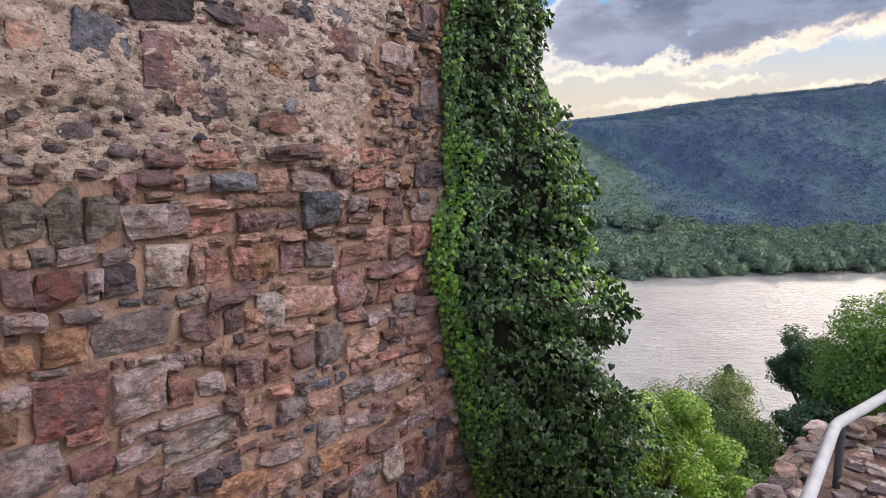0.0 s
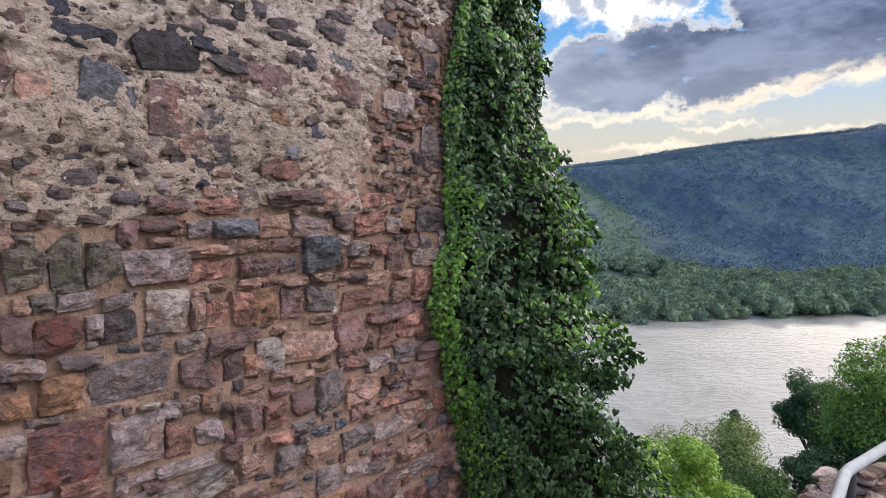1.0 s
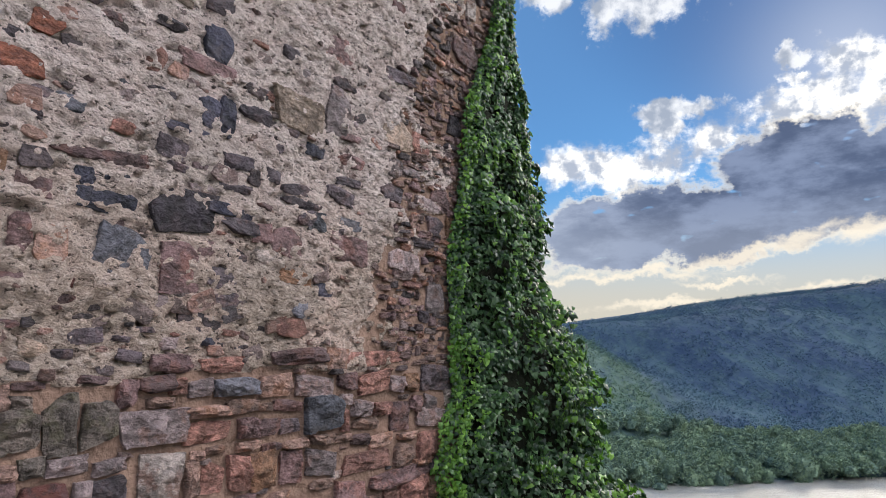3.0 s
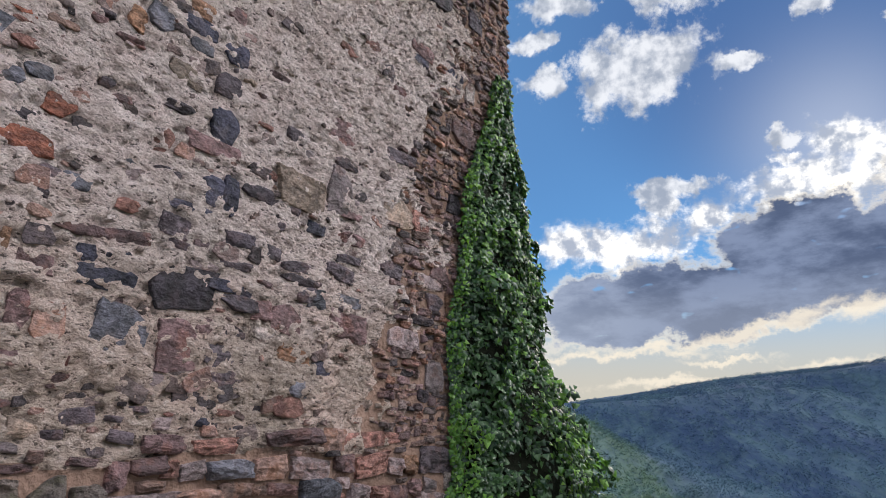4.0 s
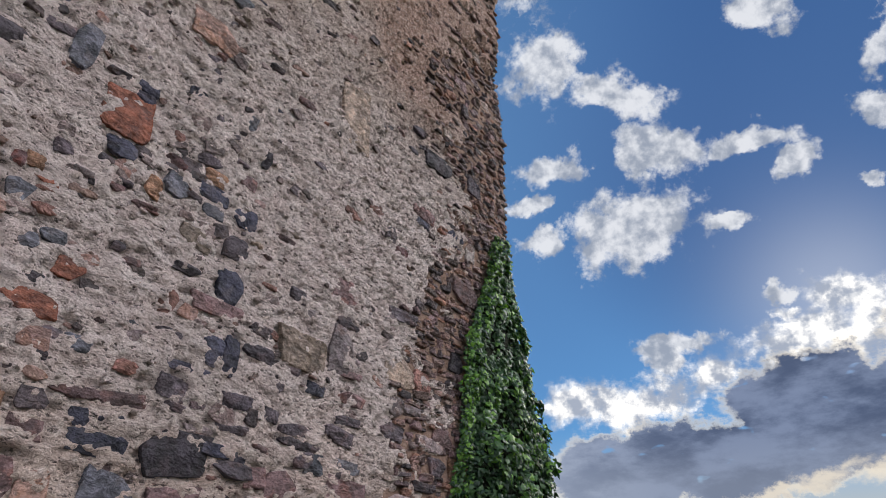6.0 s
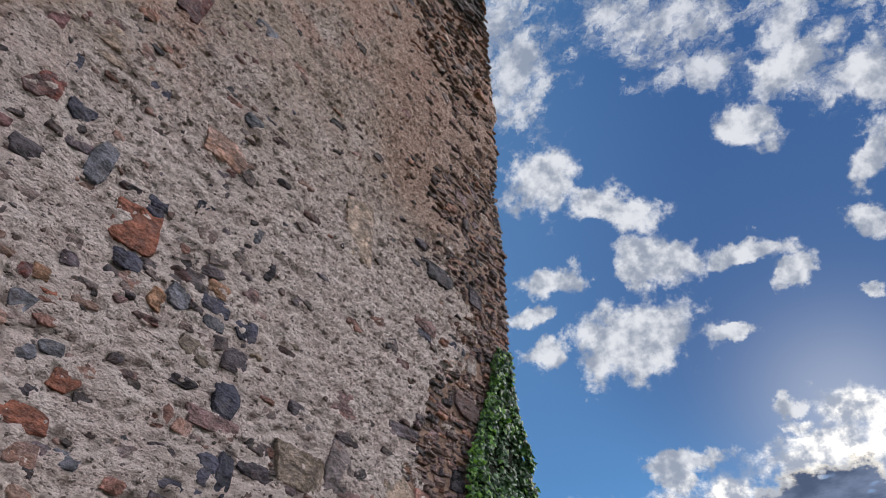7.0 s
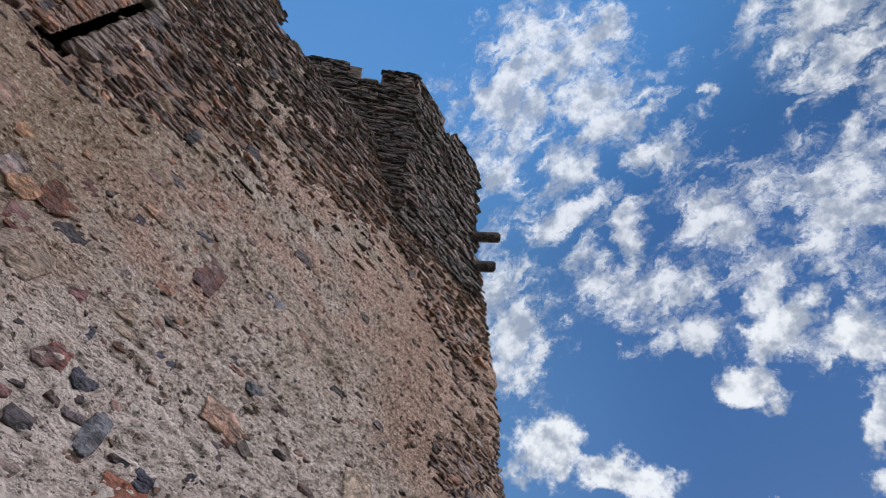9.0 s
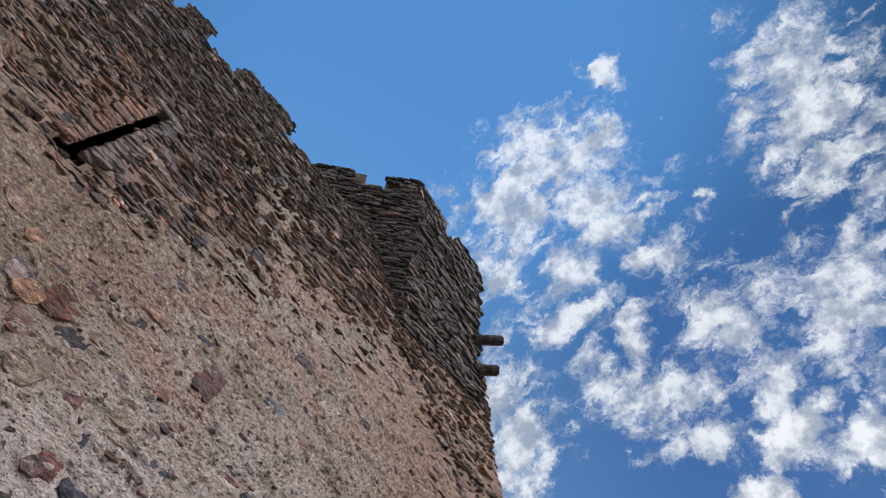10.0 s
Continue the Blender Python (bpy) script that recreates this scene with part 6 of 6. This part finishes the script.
def build_ivy():
    ivy = thing("ivy", (0.2, 4.2, -2.6), "dense glossy dark green ivy that climbs the tower's corner", "ivy")
    move = np.array((0.2, 4.2, -2.6))
    # a shell inside for the twigs, painted near-black for the shade between leaves
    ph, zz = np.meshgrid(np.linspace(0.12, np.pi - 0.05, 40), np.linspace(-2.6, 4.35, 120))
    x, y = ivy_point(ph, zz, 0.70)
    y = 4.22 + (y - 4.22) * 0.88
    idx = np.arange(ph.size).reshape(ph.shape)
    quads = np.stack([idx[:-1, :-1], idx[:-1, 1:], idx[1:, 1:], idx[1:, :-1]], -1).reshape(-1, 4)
    part("stem_tangle", mesh("stem_tangle", np.stack([x, y, zz], -1).reshape(-1, 3) - move, quads, [TWIG_SHADE], None, True), ivy, "near-black inner shell for the ivy's stems and the shade between its leaves")

    heap = Heap()
    singles = []
    total = 40000
    zs = 4.5 - 6.4 * rng.random(total) ** 0.8
    phis = rng.uniform(0.0, 2.3, total)
    # tufts that stand out, with dark hollows between them
    tuft = layered(phis * 4.5, zs * 4.2, 3, 81)
    near = 0.86 + 0.36 * tuft + rng.uniform(-0.16, 0.07, total)

    def on_bush(ph, z):
        x, y = ivy_point(ph, z, near)
        return np.stack([x, y, z], -1)

    at = on_bush(phis, zs)
    nrm = np.cross(on_bush(phis + 0.04, zs) - at, on_bush(phis, zs + 0.03) - at)
    nrm /= np.linalg.norm(nrm, axis=1)[:, None] + 1e-9
    at = at + nrm * (0.05 * tuft + rng.uniform(0, 0.05, total))[:, None]
    nrm = nrm + rng.normal(size=(total, 3)) * 0.45 + (0.05, -0.05, 0.30)
    nrm /= np.linalg.norm(nrm, axis=1)[:, None]
    tip = np.array((0, 0, -1.0)) + rng.normal(size=(total, 3)) * 0.5
    tip = tip - nrm * (tip * nrm).sum(1)[:, None]
    tip /= np.linalg.norm(tip, axis=1)[:, None]
    side = np.cross(tip, nrm)
    size = rng.uniform(0.028, 0.062, total) * np.where(phis < 0.5, 0.75, 1.0)
    young = ((phis < 0.42) & (rng.random(total) < np.where((zs > 0.2) & (zs < 1.8), 0.7, 0.3))) | ((tuft > 0.16) & (rng.random(total) < np.where(zs < 0.7, 0.05, 0.32))) | (rng.random(total) < 0.03)
    at = at - move
    for k in range(total):
        if k < 330 and not young[k] and len(singles) < 290:
            singles.append((at[k], side[k], tip[k], nrm[k], size[k]))
            continue
        v, f = IVY_SHAPES[k % 10]
        heap.add(at[k] + (v[:, :1] * side[k] + v[:, 1:2] * tip[k] + v[:, 2:] * nrm[k]) * size[k], f, 1 if young[k] else 0)
    part("foliage", heap.mesh("foliage", [IVY, IVY_NEW]), ivy, kind="stuff")
    shapes = [mesh("leaf", *IVY_SHAPES[s], [IVY_ONE]) for s in range(10)]
    for k, (base, side, tip, nrm, size) in enumerate(singles):
        ob = part("leaf", shapes[k % 10], ivy)
        m = Matrix([[side[i] * size, tip[i] * size, nrm[i] * size, base[i]] for i in range(3)] + [[0, 0, 0, 1]])
        ob.matrix_basis = m


build_ivy()

# ---- the low wall in front, with its handrail ----


def build_parapet():
    wall = thing("parapet_wall", (2.9, 2.4, 0), "broad low ruined wall topped with rough flat stones", "wall")
    move = Vector((2.9, 2.4, 0))
    top = 0.735
    x1 = 4.4

    def edge(y):
        """The wall's outer line, which bends away past the second post."""
        return 2.13 + 0.08 * (y - 0.7) + 0.55 * max(0.0, y - 2.45)

    bm = bmesh.new()
    ys = (0.7, 1.6, 2.45, 3.0, 3.6, 4.8, 6.2)
    rings = []
    for y in ys:
        pts = ((edge(y) - 0.03, y, -4.5), (edge(y), y, top - 0.05), (x1, y, top), (x1 + 0.1, y, -4.5))
        rings.append([bm.verts.new(Vector(p) - move) for p in pts])
    for a, b in zip(rings[:-1], rings[1:]):
        for i in range(3):
            bm.faces.new((a[i], a[i + 1], b[i + 1], b[i]))
    bm.faces.new(rings[0])
    bm.faces.new(rings[-1][::-1])
    bmesh.ops.recalc_face_normals(bm, faces=bm.faces)
    part("core", (bm, mortar_material("earthy_mortar", (0.22, 0.15, 0.125))), wall)
    kinds = ["br", "tn", "bl", "lt", "sl", "bl", "lt"]
    # flat flags bedded in the top
    y = 1.3
    while y < 3.5:
        deep = rng.uniform(0.022, 0.05)
        x = edge(y + deep / 2) + 0.12
        while x < min(x1, edge(y) + 0.62):
            wide = rng.uniform(0.025, 0.08)
            if rng.random() < 0.6:
                ob = part("coping_stone", stone_mesh(kinds[int(rng.integers(len(kinds)))], int(rng.integers(24))), wall)
                ob.matrix_basis = Matrix.Translation(Vector((x + wide / 2, y + deep / 2, top - 0.004 - 0.01 * rng.random())) - move) @ Euler((rng.uniform(-0.05, 0.05), rng.uniform(-0.05, 0.05), rng.uniform(-0.5, 0.5))).to_matrix().to_4x4() @ Matrix.Diagonal((wide, deep, rng.uniform(0.004, 0.009), 1))
            x += wide * 1.05
        y += deep * 1.05
    # the outer face: thin slabs stacked course upon course, the uppermost lapping over the top
    z = top + 0.03
    while z > 0.5:
        high = rng.uniform(0.012, 0.024)
        y = 1.2
        while y < 3.9:
            wide = rng.uniform(0.035, 0.10)
            deep = rng.uniform(0.03, 0.075)
            ob = part("facing_stone", stone_mesh(kinds[int(rng.integers(len(kinds)))], 24 + int(rng.integers(24))), wall)
            out = rng.uniform(-0.05, 0.02)
            turn = Euler((rng.uniform(-0.06, 0.06), rng.uniform(-0.08, 0.08), rng.uniform(-0.4, 0.4) + 1.5708)).to_matrix().to_4x4()
            ob.matrix_basis = Matrix.Translation(Vector((edge(y + wide / 2) + out + deep * 0.4, y + wide / 2, z - high / 2)) - move) @ turn @ Matrix.Diagonal((wide * 1.05, deep, high * 0.36, 1))
            y += wide
        z -= high
    return wall


build_parapet()


def tube(points, radius, name):
    curve = bpy.data.curves.new(name, "CURVE")
    curve.dimensions, curve.bevel_depth, curve.bevel_resolution, curve.use_fill_caps = "3D", radius, 6, True
    s = curve.splines.new("POLY")
    s.points.add(len(points) - 1)
    for p, c in zip(s.points, points):
        p.co = (*c, 1)
    ob = bpy.data.objects.new(name, curve)
    me = bpy.data.meshes.new_from_object(ob)
    bpy.data.objects.remove(ob)
    me.polygons.foreach_set("use_smooth", np.ones(len(me.polygons), bool))
    return me


def rounded(points, bend=0.05, steps=6):
    out = [Vector(points[0])]
    for a, b, c in zip(points[:-2], points[1:-1], points[2:]):
        a, b, c = Vector(a), Vector(b), Vector(c)
        p, q = b + (a - b).normalized() * bend, b + (c - b).normalized() * bend
        out += [p.lerp(b, t).lerp(b.lerp(q, t), t) for t in np.linspace(0, 1, steps)]
    return out + [Vector(points[-1])]


def build_rail():
    rail = thing("handrail", (2.375, 2.138, 0.72), "grey galvanised tube handrail on short dark posts", "handrail")
    move = Vector((2.35, 2.12, 0.72))
    line = rounded([(2.315, 0.75, 0.895), (2.321, 2.118, 0.895), (2.71, 3.515, 0.895), (3.25, 4.6, 0.895), (3.95, 6.0, 0.895)], 0.04)
    me = tube([p - move for p in line], 0.016, "tube")
    me.materials.append(GALVANISED)
    part("tube", me, rail)
    for x, y in ((2.334, 2.165), (2.71, 3.515), (3.25, 4.6), (2.316, 0.95)):
        bm = bmesh.new()
        bmesh.ops.create_cone(bm, cap_ends=True, segments=20, radius1=0.011, radius2=0.011, depth=0.24)
        bm.transform(Matrix.Translation(Vector((x, y, 0.78)) - move))
        part("post", (bm, POST_PAINT), rail, "short dark grey post")


build_rail()


# ---- masonry away from the climb of the view ----
def build_wall_foot():
    """Coursed rubble along the rest of the tower's foot."""
    heap = Heap()
    z = 1.55
    while z > 0.02:
        high = rng.uniform(0.05, 0.14)
        y = LEFT + rng.uniform(0.02, 0.1)
        while y < 0.55:
            wide = rng.uniform(0.08, 0.26)
            heap_stone(heap, y + wide / 2, z - high / 2, wide, high, rng.uniform(0.02, 0.045), int(rng.integers(5)), rng.uniform(-4, 4))
            y += wide + rng.uniform(0.008, 0.03)
        z -= high + rng.uniform(0.008, 0.02)
    part("rubble", heap.mesh("rubble", [SLATES[k] for k in ("brown", "grey", "plum", "pale", "rust")]), TOWER, "coursed rubble of the wall's foot", "stuff")


build_wall_foot()


def build_parapet_top():
    """Flat flakes bedded in the broad top of the low wall."""
    wall = bpy.data.objects["parapet_wall"]
    heap = Heap()
    for _ in range(900):
        x, y = rng.uniform(2.3, 4.35), rng.uniform(0.75, 6.1)
        if x < 2.80 + 0.08 * (y - 0.7) + 0.55 * max(0.0, y - 2.45) and 1.3 < y < 3.5:
            continue
        if x < 2.2 + 0.08 * (y - 0.7) + 0.55 * max(0.0, y - 2.45):
            continue
        v, f = LOW_SHAPES[int(rng.integers(len(LOW_SHAPES)))]
        t, wide, deep = rng.uniform(0, 6.28), rng.uniform(0.05, 0.16), rng.uniform(0.04, 0.10)
        a, b = v[:, 0] * wide, v[:, 1] * deep
        pts = np.stack([x + a * math.cos(t) - b * math.sin(t), y + a * math.sin(t) + b * math.cos(t), 0.732 + v[:, 2] * 0.010], -1)
        heap.add(pts - np.array(wall.location), f, int(rng.integers(3)))
    part("flakes", heap.mesh("flakes", [SLATES["brown"], SLATES["grey"], SLATES["pale"]]), wall, "flat stone flakes bedded in the top", "stuff")


build_parapet_top()
